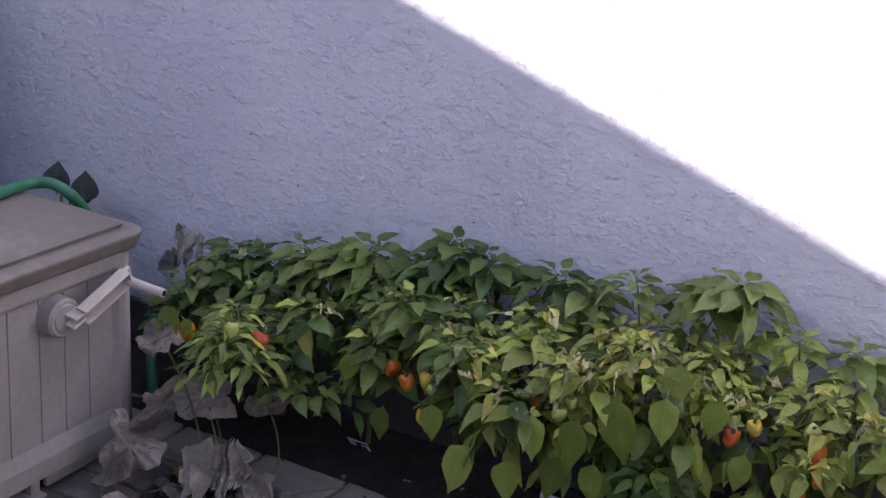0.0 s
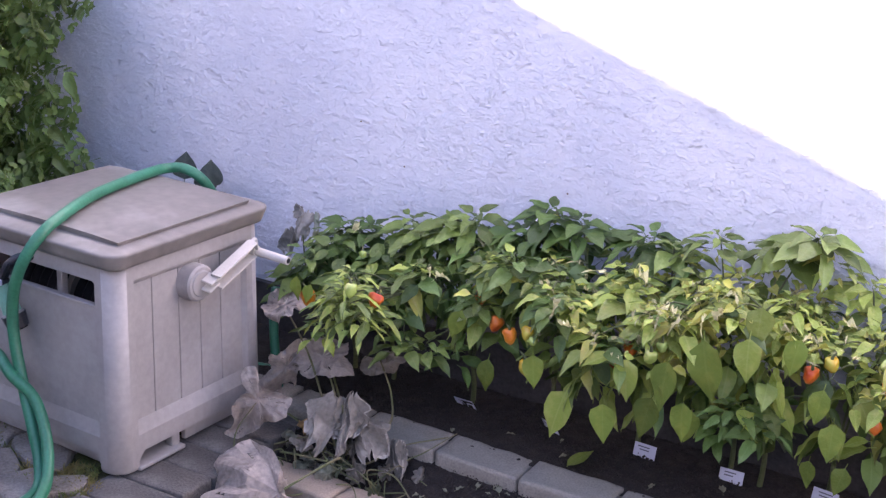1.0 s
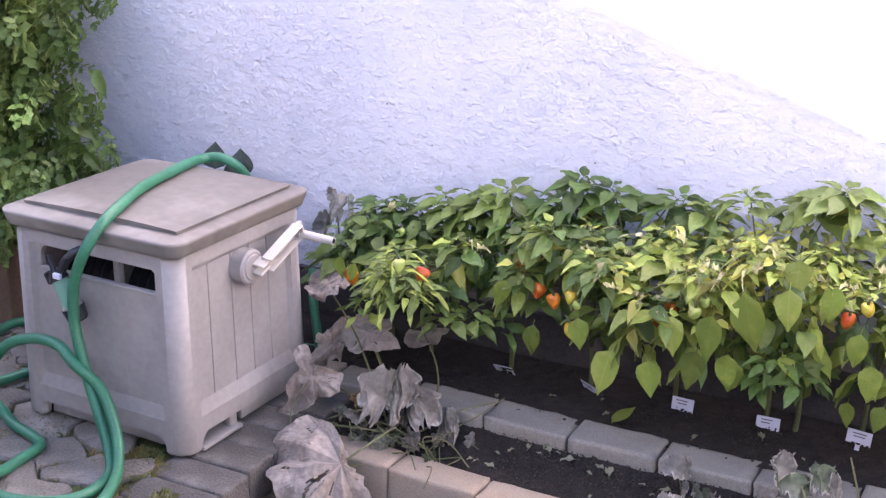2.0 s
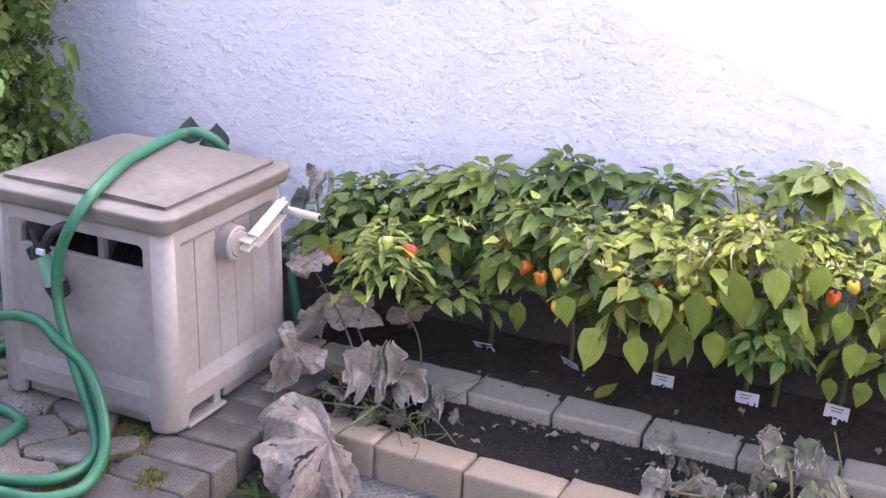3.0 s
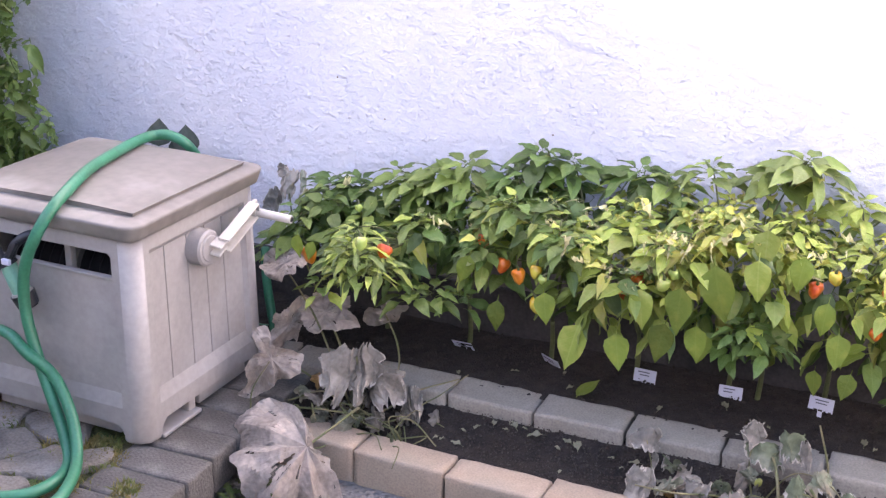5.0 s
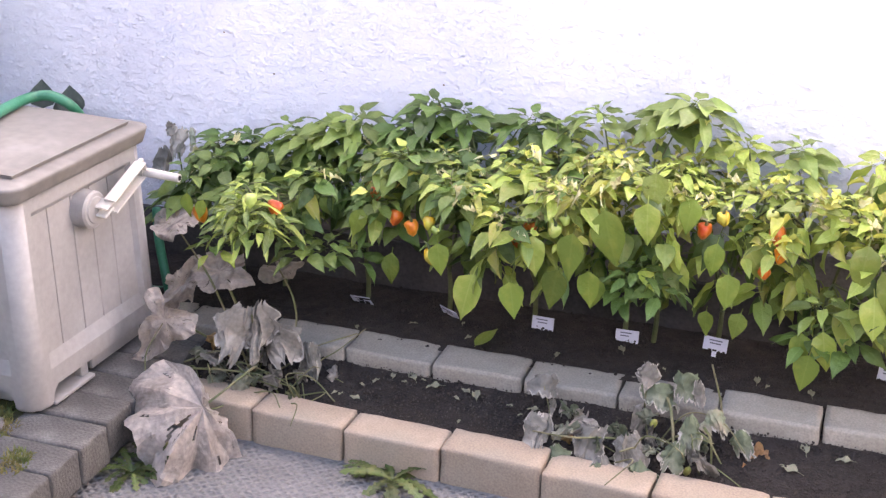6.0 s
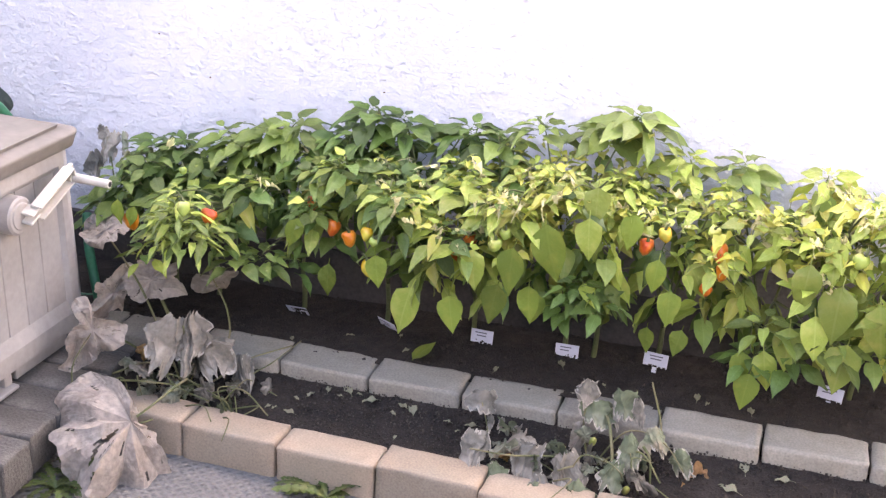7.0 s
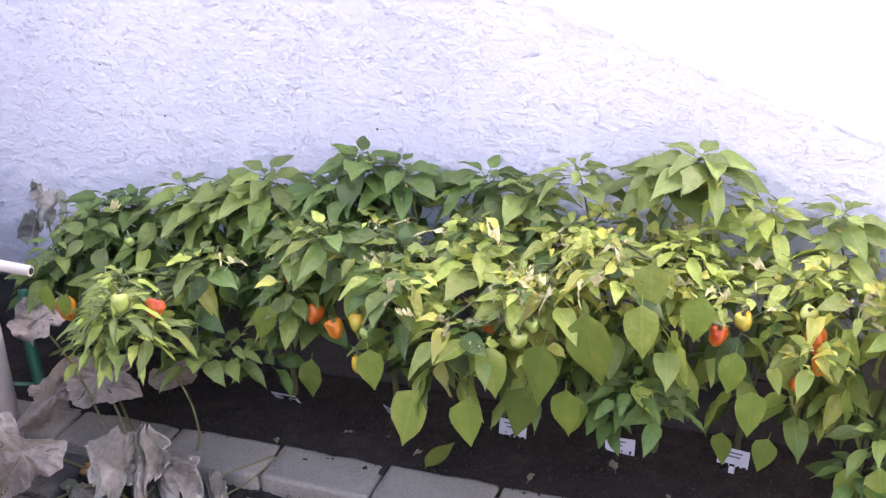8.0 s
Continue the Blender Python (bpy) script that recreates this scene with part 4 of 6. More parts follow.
# ---- pepper plants ----
def pepper_mesh(name, mat, long, fat):
    bm = bmesh.new()
    rings = []
    for j in range(9):
        s = j / 8
        r = fat * (math.sin(math.pi * min(1, s * 0.84 + 0.15)) ** 0.6) * (1 - 0.30 * s)
        r = max(r, 0.001)
        ring = []
        for k in range(12):
            a = 2 * math.pi * k / 12
            rr = r * (1 + 0.15 * math.cos(3 * a + 0.5 * s) * (1 - 0.4 * s) + 0.07 * math.sin(5 * a + 6 * s) + 0.07 * math.sin(9 * s + 2 * a))
            ring.append(bm.verts.new((rr * math.cos(a), rr * math.sin(a), -long * s)))
        rings.append(ring)
    for a, b in zip(rings, rings[1:]):
        for k in range(12):
            bm.faces.new((a[k], b[k], b[(k + 1) % 12], a[(k + 1) % 12]))
    bm.faces.new(rings[0]), bm.faces.new(rings[-1][::-1])
    body_faces = len(bm.faces)
    tube(bm, [Vector((0, 0, -0.002)), Vector((0, 0, 0.003)), Vector((0.002, 0.002, 0.010)), Vector((0.004, 0.008, 0.018))], 0.0045, 0.0014, 7)
    me = bpy.data.meshes.new(name)
    bm.to_mesh(me)
    bm.free()
    me.materials.append(mat)
    me.materials.append(STEM)
    me.polygons.foreach_set("material_index", [int(k >= body_faces) for k in range(len(me.polygons))])
    me.polygons.foreach_set("use_smooth", [True] * len(me.polygons))
    return me


PEPPERS = {"orange": pepper_mesh("pepper_orange", ORANGE, 0.040, 0.0185), "red": pepper_mesh("pepper_red", RED, 0.038, 0.0175),
           "yellow": pepper_mesh("pepper_yellow", YELLOW, 0.037, 0.0165), "lime": pepper_mesh("pepper_lime", LIME, 0.033, 0.0165), "small": pepper_mesh("pepper_small", LIME, 0.022, 0.0115)}
LABELS = {"orange": "ripe orange pepper", "red": "ripe red pepper", "yellow": "yellow pepper", "lime": "unripe pale green pepper", "small": "small unripe green pepper"}


def pepper_plant(x, top, front, fresh, seed, fruits=(), big=(), lean=0.0, low=0.13, wide=0.12, dense=1.0, crowns=()):
    """A bushy pepper plant rooted at (x, 2.665). top: its height; front: how far it spreads to the path;
    fresh: 0 pale yellow-green, near 0 with glare put into the leaf colour, to 1 deep green; fruits: (kind, x, y, z);
    big: large hanging leaves (x, y, z, size);
    crowns: shoots that stand out, (x, y, z, leaf size, leaf set)."""
    rng = random.Random(seed)
    base = Vector((x, 2.665, 0.02))
    look_of = "deep green" if fresh > 0.75 else "green" if fresh > 0.45 else "pale yellow-green"
    p = thing("pepper_plant", base, 0, f"bushy {look_of} pepper plant with hanging peppers in the soil bed", "plant", "pepper plants in the bed")
    stems = bmesh.new()
    fork = base + Vector((0.01, -0.03, 0.11))
    tube(stems, smooth_line([Vector((0, 0, -0.02)), Vector((0.006, -0.01, 0.05)), fork - base], 5), 0.0065, 0.005, 7)
    upper, lower = [], []
    count = round((21 if fresh > 0.5 else 18) * dense)
    for k in range(count):
        y = 2.69 - (2.69 - front) * ((k + rng.random()) / count)
        px = x + lean + rng.uniform(-wide, wide)
        z = top - 0.02 - rng.uniform(0.0, 0.085) - 0.75 * max(0.0, 2.43 - y) - 0.085 * abs(px - x - lean) / 0.12
        upper.append(Vector((px, y, z)))
    for k in range(round(17 * dense)):
        px = x + lean + rng.uniform(-wide, wide)
        z = rng.uniform(low + 0.06, top - 0.10)
        y = front + 0.03 + rng.uniform(0, 0.10) + 0.18 * max(0.0, 0.28 - z) / 0.15
        lower.append(Vector((px, min(y, 2.66), z)))
    limbs = []
    for k in range(4):
        goal = Vector((x + lean + (k % 2 - 0.5) * 0.12 + rng.uniform(-0.02, 0.02), 2.66 - (2.66 - front) * (0.2 if k < 2 else 0.6), top - rng.uniform(0.08, 0.14)))
        line = smooth_line([fork, fork.lerp(goal, 0.5) + Vector((0, 0, 0.03)), goal], 5)
        tube(stems, [v - base for v in line], 0.0032, 0.0018, 6)
        limbs += line[3:]
    for q in upper + lower + [Vector(c[:3]) - Vector((0, 0, 0.036)) for c in crowns]:
        near = min(limbs, key=lambda v: (v - q).length + (0.08 if v.z > q.z else 0))
        tube(stems, smooth_line([near - base, near.lerp(q, 0.6) + Vector((0, 0, 0.012)) - base, q - base], 3), 0.0022, 0.0011, 5)
    part("stem", stems, STEM, p, "branching green-brown stem", smooth=True)

    def hides(q):
        """Whether a leaf would hang close before one of the peppers, on the path's side."""
        for n, (_, fx, fy, fz) in enumerate(fruits):
            way = Vector((0.9, 0.3, 1.3)) - Vector((fx, fy, fz - 0.02))
            way.normalize()
            d = q - Vector((fx, fy, fz - 0.02))
            along = d.dot(way)
            if along > -0.01 and (d - along * way).length < (0.020, 0.013, 0.016)[n % 3]:
                return True
        return False

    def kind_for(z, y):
        # Pale share rises with height; up to 0.1 it also stands in for glare.
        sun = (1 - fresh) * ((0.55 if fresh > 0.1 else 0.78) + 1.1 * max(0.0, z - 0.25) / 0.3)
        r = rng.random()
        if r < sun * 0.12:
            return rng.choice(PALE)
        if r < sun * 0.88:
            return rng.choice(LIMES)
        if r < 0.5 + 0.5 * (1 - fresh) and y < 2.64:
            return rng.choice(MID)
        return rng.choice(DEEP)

    def grow(start, out, nrm, size, me):
        way = out.normalized()
        if start.y + way.y * size > WALL_Y - 0.02:
            out = Vector((out.x, -abs(out.y), out.z))
            start = Vector((start.x, min(start.y, WALL_Y - 0.05), start.z))
        if not hides(start + out.normalized() * size * 0.5):
            put_leaf(p, me, aim(start, out, nrm, size, rng.uniform(-22, 22)))

    def shoot(q, n, size, pick):
        """The end of a branch: small leaves at the tip, larger ones below that spread like an umbrella."""
        turn0 = rng.uniform(0, 6.28)
        for k in range(n):
            s = k / (n - 1)
            a = turn0 + 2.4 * k + rng.uniform(-0.3, 0.3)
            out = Vector((math.cos(a), math.sin(a) - 0.15, 0.42 - 0.75 * s + rng.uniform(-0.22, 0.2)))
            nrm = Vector((0.3 * math.cos(a) + rng.gauss(0, 0.2), 0.3 * math.sin(a) + rng.gauss(-0.1, 0.2), 1.0))
            far = 0.010 + 0.020 * s
            start = q + Vector((far * math.cos(a), far * math.sin(a), 0.008 - 0.035 * s))
            grow(start, out, nrm, size * (0.45 + 0.65 * min(1.0, 1.6 * s)) * rng.uniform(0.8, 1.2), pick(start))

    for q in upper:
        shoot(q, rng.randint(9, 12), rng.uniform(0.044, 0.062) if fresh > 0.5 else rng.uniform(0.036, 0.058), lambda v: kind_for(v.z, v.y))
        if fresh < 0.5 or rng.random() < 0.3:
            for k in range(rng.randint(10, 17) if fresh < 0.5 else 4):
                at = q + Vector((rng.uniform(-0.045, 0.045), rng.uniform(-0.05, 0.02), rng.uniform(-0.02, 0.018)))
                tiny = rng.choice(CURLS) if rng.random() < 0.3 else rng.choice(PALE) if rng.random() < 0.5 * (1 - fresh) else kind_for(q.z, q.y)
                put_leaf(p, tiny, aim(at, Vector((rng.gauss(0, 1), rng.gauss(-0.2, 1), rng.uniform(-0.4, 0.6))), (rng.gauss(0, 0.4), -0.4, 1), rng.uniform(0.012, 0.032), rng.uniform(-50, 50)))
    for q in lower:
        for k in range(rng.randint(3, 5)):
            a = rng.uniform(0, 6.28)
            out = Vector((math.cos(a) * 0.8, math.sin(a) * 0.6 - 0.35, rng.uniform(-1.15, -0.1)))
            nrm = Vector((out.x * 0.8 + rng.gauss(0, 0.35), -0.55, rng.uniform(0.35, 1.2)))
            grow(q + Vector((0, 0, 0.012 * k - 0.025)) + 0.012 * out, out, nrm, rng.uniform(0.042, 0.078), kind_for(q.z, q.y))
    for cx, cy, cz, size, leaves in crowns:
        shoot(Vector((cx, cy, cz - 0.034)), 17 if leaves is SLIM else 16 if cz > 0.43 else 12, size * (1.16 if cz > 0.43 else 1.0), lambda v: rng.choice(leaves))
        for k in range(2 if cz > 0.43 else 0):
            shoot(Vector((cx + rng.uniform(-0.045, 0.045), cy - rng.uniform(0.0, 0.05), cz - 0.065 - 0.035 * k)), 8 if fresh > 0.5 else 10, size * (0.9 if fresh > 0.5 else 0.55), lambda v: rng.choice(leaves if fresh > 0.5 else LIMES + PALE))
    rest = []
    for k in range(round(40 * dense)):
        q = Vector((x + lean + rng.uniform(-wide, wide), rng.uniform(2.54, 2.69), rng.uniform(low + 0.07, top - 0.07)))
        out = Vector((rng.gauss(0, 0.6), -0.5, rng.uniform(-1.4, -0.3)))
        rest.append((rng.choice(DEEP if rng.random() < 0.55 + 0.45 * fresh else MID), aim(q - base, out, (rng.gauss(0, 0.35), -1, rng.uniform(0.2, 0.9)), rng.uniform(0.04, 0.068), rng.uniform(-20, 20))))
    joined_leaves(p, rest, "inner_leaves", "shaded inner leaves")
    for bx, by, bz, size in big:
        out = Vector((rng.uniform(-0.3, 0.3), -0.25, -1))
        # The 0.85 share of lime leaves paints glare onto the rightmost plants.
        me = rng.choice(BROAD_LIME if fresh < 0.5 and bz > 0.20 and rng.random() < (0.4 if fresh > 0.1 else 0.85) else BROAD_MID)
        put_leaf(p, me, aim((bx, by, bz), out, (rng.uniform(-0.35, 0.35), -1.0, 0.25), size * 1.17, rng.uniform(-14, 14)))
    for kind, fx, fy, fz in fruits:
        grown = rng.uniform(0.78, 1.02)
        ob = put_leaf(p, PEPPERS[kind], Matrix.Translation((fx, fy, fz)) @ pose(0, 0, 0, rng.uniform(-24, 24), rng.uniform(-24, 24), rng.uniform(0, 360)) @ Matrix.Diagonal((grown * rng.uniform(0.9, 1.1), grown, grown * rng.uniform(0.85, 1.1), 1)), "pepper")
        tagged(ob, LABELS[kind])
    return p


pepper_plant(-0.440, 0.425, 2.50, 0.97, 20, (), low=0.17, wide=0.06, dense=0.6, crowns=((-0.515, 2.59, 0.335, 0.05, DEEP), (-0.57, 2.60, 0.292, 0.05, DEEP), (-0.545, 2.57, 0.275, 0.05, MID), (-0.60, 2.62, 0.255, 0.05, DEEP), (-0.50, 2.58, 0.30, 0.05, MID), (-0.435, 2.62, 0.435, 0.055, DEEP), (-0.385, 2.63, 0.432, 0.05, DEEP)))
pepper_plant(-0.330, 0.425, 2.37, 0.66, 21, (("lime", -0.215, 2.300, 0.395), ("red", -0.180, 2.350, 0.365), ("orange", -0.395, 2.400, 0.310), ("small", -0.323, 2.505, 0.385)), ((-0.412, 2.385, 0.338, 0.042), (-0.372, 2.380, 0.330, 0.036)), low=0.27, lean=0.06, wide=0.09, dense=0.6, crowns=((-0.225, 2.30, 0.415, 0.050, SLIM), (-0.268, 2.31, 0.385, 0.050, SLIM), (-0.185, 2.33, 0.375, 0.05, SLIM), (-0.25, 2.36, 0.428, 0.05, SLIM), (-0.225, 2.33, 0.37, 0.055, MID), (-0.25, 2.29, 0.365, 0.046, SLIM), (-0.20, 2.30, 0.362, 0.046, SLIM), (-0.30, 2.45, 0.325, 0.05, DEEP), (-0.20, 2.43, 0.31, 0.052, DEEP), (-0.155, 2.41, 0.285, 0.05, MID)))
pepper_plant(-0.116, 0.485, 2.45, 0.90, 22, (("red", -0.025, 2.50, 0.365),), low=0.24, dense=0.8, crowns=((-0.285, 2.64, 0.468, 0.055, MID), (-0.12, 2.64, 0.508, 0.066, MID), (-0.17, 2.62, 0.485, 0.06, MID), (-0.23, 2.60, 0.465, 0.055, MID), (-0.11, 2.43, 0.285, 0.05, MID), (-0.06, 2.46, 0.27, 0.05, DEEP)))
pepper_plant(0.085, 0.525, 2.42, 0.80, 23, (("orange", 0.085, 2.42, 0.330), ("red", 0.044, 2.45, 0.338), ("yellow", 0.124, 2.42, 0.275), ("yellow", 0.118, 2.44, 0.338), ("small", 0.14, 2.42, 0.325), ("small", 0.06, 2.66, 0.505)),
             ((-0.021, 2.41, 0.344, 0.052), (0.041, 2.42, 0.250, 0.055), (0.145, 2.41, 0.290, 0.055)), low=0.19, crowns=((0.045, 2.66, 0.548, 0.066, DEEP), (0.115, 2.66, 0.538, 0.06, DEEP), (0.00, 2.64, 0.50, 0.062, DEEP), (0.02, 2.50, 0.46, 0.05, MID)))
pepper_plant(0.285, 0.510, 2.38, 0.33, 24, (("red", 0.325, 2.47, 0.345), ("red", 0.290, 2.47, 0.310), ("lime", 0.396, 2.38, 0.378), ("lime", 0.412, 2.39, 0.396)),
             ((0.223, 2.40, 0.235, 0.083), (0.303, 2.40, 0.232, 0.062), (0.354, 2.37, 0.349, 0.066), (0.433, 2.37, 0.364, 0.076)), low=0.17, crowns=((0.265, 2.66, 0.538, 0.064, DEEP), (0.325, 2.65, 0.530, 0.06, MID), (0.30, 2.50, 0.465, 0.06, LIMES), (0.38, 2.46, 0.455, 0.05, LIMES)))
pepper_plant(0.490, 0.550, 2.42, 0.24, 25, (),
             ((0.401, 2.39, 0.276, 0.066), (0.463, 2.39, 0.283, 0.060), (0.475, 2.41, 0.262, 0.052), (0.489, 2.39, 0.411, 0.092), (0.567, 2.40, 0.433, 0.066), (0.574, 2.43, 0.485, 0.060)), low=0.18, dense=1.1, crowns=((0.415, 2.65, 0.568, 0.05, MID), (0.545, 2.66, 0.575, 0.055, MID), (0.605, 2.66, 0.602, 0.074, MID), (0.50, 2.52, 0.50, 0.045, LIMES), (0.60, 2.54, 0.51, 0.045, LIMES)))
pepper_plant(0.555, 0.300, 2.45, 0.97, 31, (), low=0.14, wide=0.045, dense=0.3, crowns=((0.552, 2.42, 0.335, 0.042, DEEP), (0.60, 2.44, 0.30, 0.042, DEEP), (0.535, 2.44, 0.295, 0.042, DEEP)))
# From here to the right, leaf colours are paled to imitate glare.
pepper_plant(0.690, 0.530, 2.47, 0.12, 26, (("red", 0.672, 2.45, 0.390), ("yellow", 0.703, 2.45, 0.418), ("red", 0.802, 2.49, 0.390), ("yellow", 0.812, 2.48, 0.374), ("orange", 0.818, 2.49, 0.346), ("lime", 0.790, 2.49, 0.418), ("red", 0.785, 2.50, 0.300)),
             ((0.646, 2.44, 0.438, 0.058), (0.696, 2.45, 0.351, 0.056), (0.723, 2.45, 0.290, 0.058), (0.752, 2.46, 0.209, 0.045), (0.684, 2.48, 0.195, 0.042)), low=0.17, dense=0.7, crowns=((0.715, 2.65, 0.530, 0.05, LIMES), (0.82, 2.66, 0.535, 0.055, MID)))
pepper_plant(0.885, 0.510, 2.46, 0.08, 27, (),
             ((0.869, 2.44, 0.195, 0.060), (0.910, 2.43, 0.207, 0.065), (0.890, 2.42, 0.160, 0.060), (0.950, 2.44, 0.257, 0.070), (0.992, 2.43, 0.292, 0.070), (0.969, 2.44, 0.387, 0.075)), low=0.09, dense=0.7, crowns=((0.82, 2.62, 0.50, 0.05, LIMES), (0.98, 2.64, 0.535, 0.055, LIMES), (0.885, 2.46, 0.225, 0.05, DEEP), (0.955, 2.46, 0.235, 0.052, DEEP), (0.905, 2.45, 0.30, 0.055, MID), (0.985, 2.46, 0.285, 0.055, MID)))
pepper_plant(1.085, 0.545, 2.44, 0.02, 28, (("lime", 1.06, 2.45, 0.42),), ((1.029, 2.43, 0.355, 0.09), (1.054, 2.43, 0.244, 0.08), (1.10, 2.43, 0.33, 0.085)), low=0.08, crowns=((1.035, 2.45, 0.275, 0.06, MID), (1.10, 2.46, 0.27, 0.06, MID), (1.12, 2.45, 0.35, 0.055, LIMES)))
pepper_plant(1.285, 0.550, 2.42, 0.02, 29, (), ((1.2, 2.43, 0.35, 0.09),), low=0.08)


# ---- plant labels ----
def plant_label(x, z, turn, tilt, seed, buried=False):
    rng = random.Random(seed)
    p = thing("plant_label", (x, 2.640, z), turn, "white plastic plant label with dark writing stuck in the soil", "plant label", "plant labels in the bed")
    m = pose(0, 0, 0, tilt, rng.uniform(-5, 5), 0)
    part("plate", block((0.052, 0.0016, 0.030), (0, 0, 0), 0.0006, 1, m), WHITE, p)
    part("stake", block((0.010, 0.0014, 0.030), (0, 0.0, -0.030), 0, 1, m), WHITE, p)
    for k, (y, w) in enumerate(((0.022, 0.030), (0.0155, 0.024))):
        part("writing", block((w * rng.uniform(0.8, 1.0), 0.0006, 0.0024), (rng.uniform(-0.006, 0.002), -0.0012, y), 0, 1, m), INK, p, "bar of dark writing")
    for k in range(5):
        part("earth_stain", block((rng.uniform(0.004, 0.012), 0.0006, rng.uniform(0.0012, 0.0042)), (-0.020 + 0.010 * k, -0.0013, 0.0), 0.0002, 1, m), SOIL, p)
    if buried:
        for k in range(7):
            part("earth_stain", block((rng.uniform(0.010, 0.022), 0.0012, rng.uniform(0.004, 0.012)), (rng.uniform(-0.02, 0.02), -0.0016, rng.uniform(0.0, 0.024)), 0.0005, 1, m), SOIL, p)
    return p


plant_label(-0.116, 0.018, -8, 35, 1, True)
plant_label(0.100, 0.018, -25, 30, 2)
plant_label(0.312, 0.020, -8, -18, 3)
plant_label(0.502, 0.019, -4, -18, 4)
plant_label(0.691, 0.033, -6, -16, 5)
plant_label(1.048, 0.022, -10, -14, 6)


# ---- withered squash plant ----
def dry_leaf(size, seed, droop, outline=None, crumple=0.18, tears=9, jag=0.028, gather=False, slits=()):
    """A withered leaf like crumpled cloth: outline as (angle, reach), soft pleats from the stalk, sharp folds across, curled rim, tears;
    gather: close folds on the side that hangs down; slits: open rips along the pleats, (angle, from ring, to ring)."""
    rng = random.Random(seed)
    nr, na = 18, 120
    off = Vector((rng.uniform(0, 50), rng.uniform(0, 50), rng.uniform(0, 50)))
    if outline is None:
        outline, a, lean = [], 0.0, rng.uniform(0, 180)
        while a < 345:
            long = 0.6 + 0.4 * abs(math.cos(radians(a - lean)))
            outline.append((a, long * rng.uniform(0.72, 1.1)))
            a += rng.uniform(22, 48)
    angles, reaches = [a for a, _ in outline], [r for _, r in outline]
    ridges, a = [], rng.uniform(0, 14)
    while a < 350:
        ridges.append(a)
        a += rng.uniform(12, 26) if gather and 215 < a < 335 else rng.uniform(10, 40)
    heights = [(1 if k % 2 else -1) * (rng.uniform(0.12, 0.34) if gather and 215 < q < 335 else rng.uniform(0.02, 0.22)) for k, q in enumerate(ridges)]
    folds = [(rng.uniform(0, 3.14), rng.uniform(-0.45, 0.45), rng.choice((-1, 1)) * rng.uniform(1.5, 4.6) * crumple) for k in range(4)]
    waves, turn0 = rng.randint(2, 4), rng.uniform(0, 6.28)
    bm = bmesh.new()
    rings = []
    for j in range(1, nr + 1):
        s = j / nr
        ring = []
        for k in range(na):
            deg = 360 * k / na
            c, d = math.cos(radians(deg)), math.sin(radians(deg))
            r = s * (float(np.interp(deg, angles, reaches, period=360)) + 0.07 * noise.noise((4 * c + off.x, 4 * d, off.y)) + jag * noise.noise((15 * c, 15 * d + off.x, off.z)))
            pleat = r * float(np.interp(deg + 10 * s * math.sin(off.x), ridges, heights, period=360)) * crumple / 0.13
            bend = min(droop * r ** 1.3, 1.45)
            q = Vector((c * r * math.cos(bend), d * r * math.cos(bend), -r * math.sin(bend))) + Vector((c * math.sin(bend), d * math.sin(bend), math.cos(bend))) * pleat
            lift = 0.0
            for fa, fo, fk in folds:
                lift += fk * (math.sqrt((q.x * math.cos(fa) + q.y * math.sin(fa) - fo) ** 2 + 0.0012) - 0.3) * min(1.0, 1.6 * s)
            lift += 1.1 * crumple * s ** 5 * math.sin(waves * radians(deg) + turn0)
            q.z += lift
            q += noise.noise_vector(q * 1.9 + off) * crumple * 0.8 * s
            crease = (0.5 - abs(noise.noise(q * 3.4 + off))) + (0.5 - abs(noise.noise(q * 7.5 + off))) * 0.2
            q.z += (crease - 0.45) * crumple * 0.8 * min(1, 2 * s)
            q += noise.noise_vector(q * 5.0 + off) * crumple * 0.16 * s
            ring.append(bm.verts.new(q * size))
        rings.append(ring)
    mid = bm.verts.new((0, 0, 0.0))
    for k in range(na):
        bm.faces.new((mid, rings[0][k], rings[0][(k + 1) % na]))
    torn = set()
    for k in range(tears):
        a0, j0 = rng.randrange(na), rng.randint(4, 12)
        for j in range(j0, j0 + rng.randint(1, 4)):
            torn.add((j, a0))
    ripped = {(j, round(a * na / 360) + (j // 3) % 2) for a, j0, j1 in slits for j in range(j0, j1)}
    for j, (a, b) in enumerate(zip(rings, rings[1:])):
        for k in range(na):
            if (j, k) in ripped:
                continue
            if (j, k) in torn:
                bm.faces.new((a[k], b[k], b[(k + 1) % na]))
            else:
                bm.faces.new((a[k], b[k], b[(k + 1) % na], a[(k + 1) % na]))
    bmesh.ops.solidify(bm, geom=bm.faces[:], thickness=0.0008)
    return bm


# Outlines of the leaves that lie open, as (angle, reach).
SPREAD = [(40, 0.08), (86, 0.22), (104, 0.62), (120, 0.92), (139, 0.94), (160, 1.01), (166, 1.05), (179, 0.87), (209, 0.98), (215, 0.96), (229, 1.14), (246, 1.06), (257, 0.98), (269, 1.2), (280, 0.98), (293, 1.04), (304, 0.90), (321, 0.46), (338, 0.2)]
TWISTED = [(2, 0.85), (21, 0.53), (51, 0.26), (88, 0.42), (97, 0.74), (119, 0.79), (139, 0.42), (192, 0.49), (217, 0.75), (226, 1.12), (254, 0.82), (284, 0.52), (347, 0.77)]
STARRY = [(6, 0.61), (22, 0.87), (51, 0.66), (93, 0.61), (134, 0.58), (151, 0.97), (180, 0.69), (216, 0.8), (273, 0.63), (317, 0.76), (331, 1.07), (345, 0.72)]
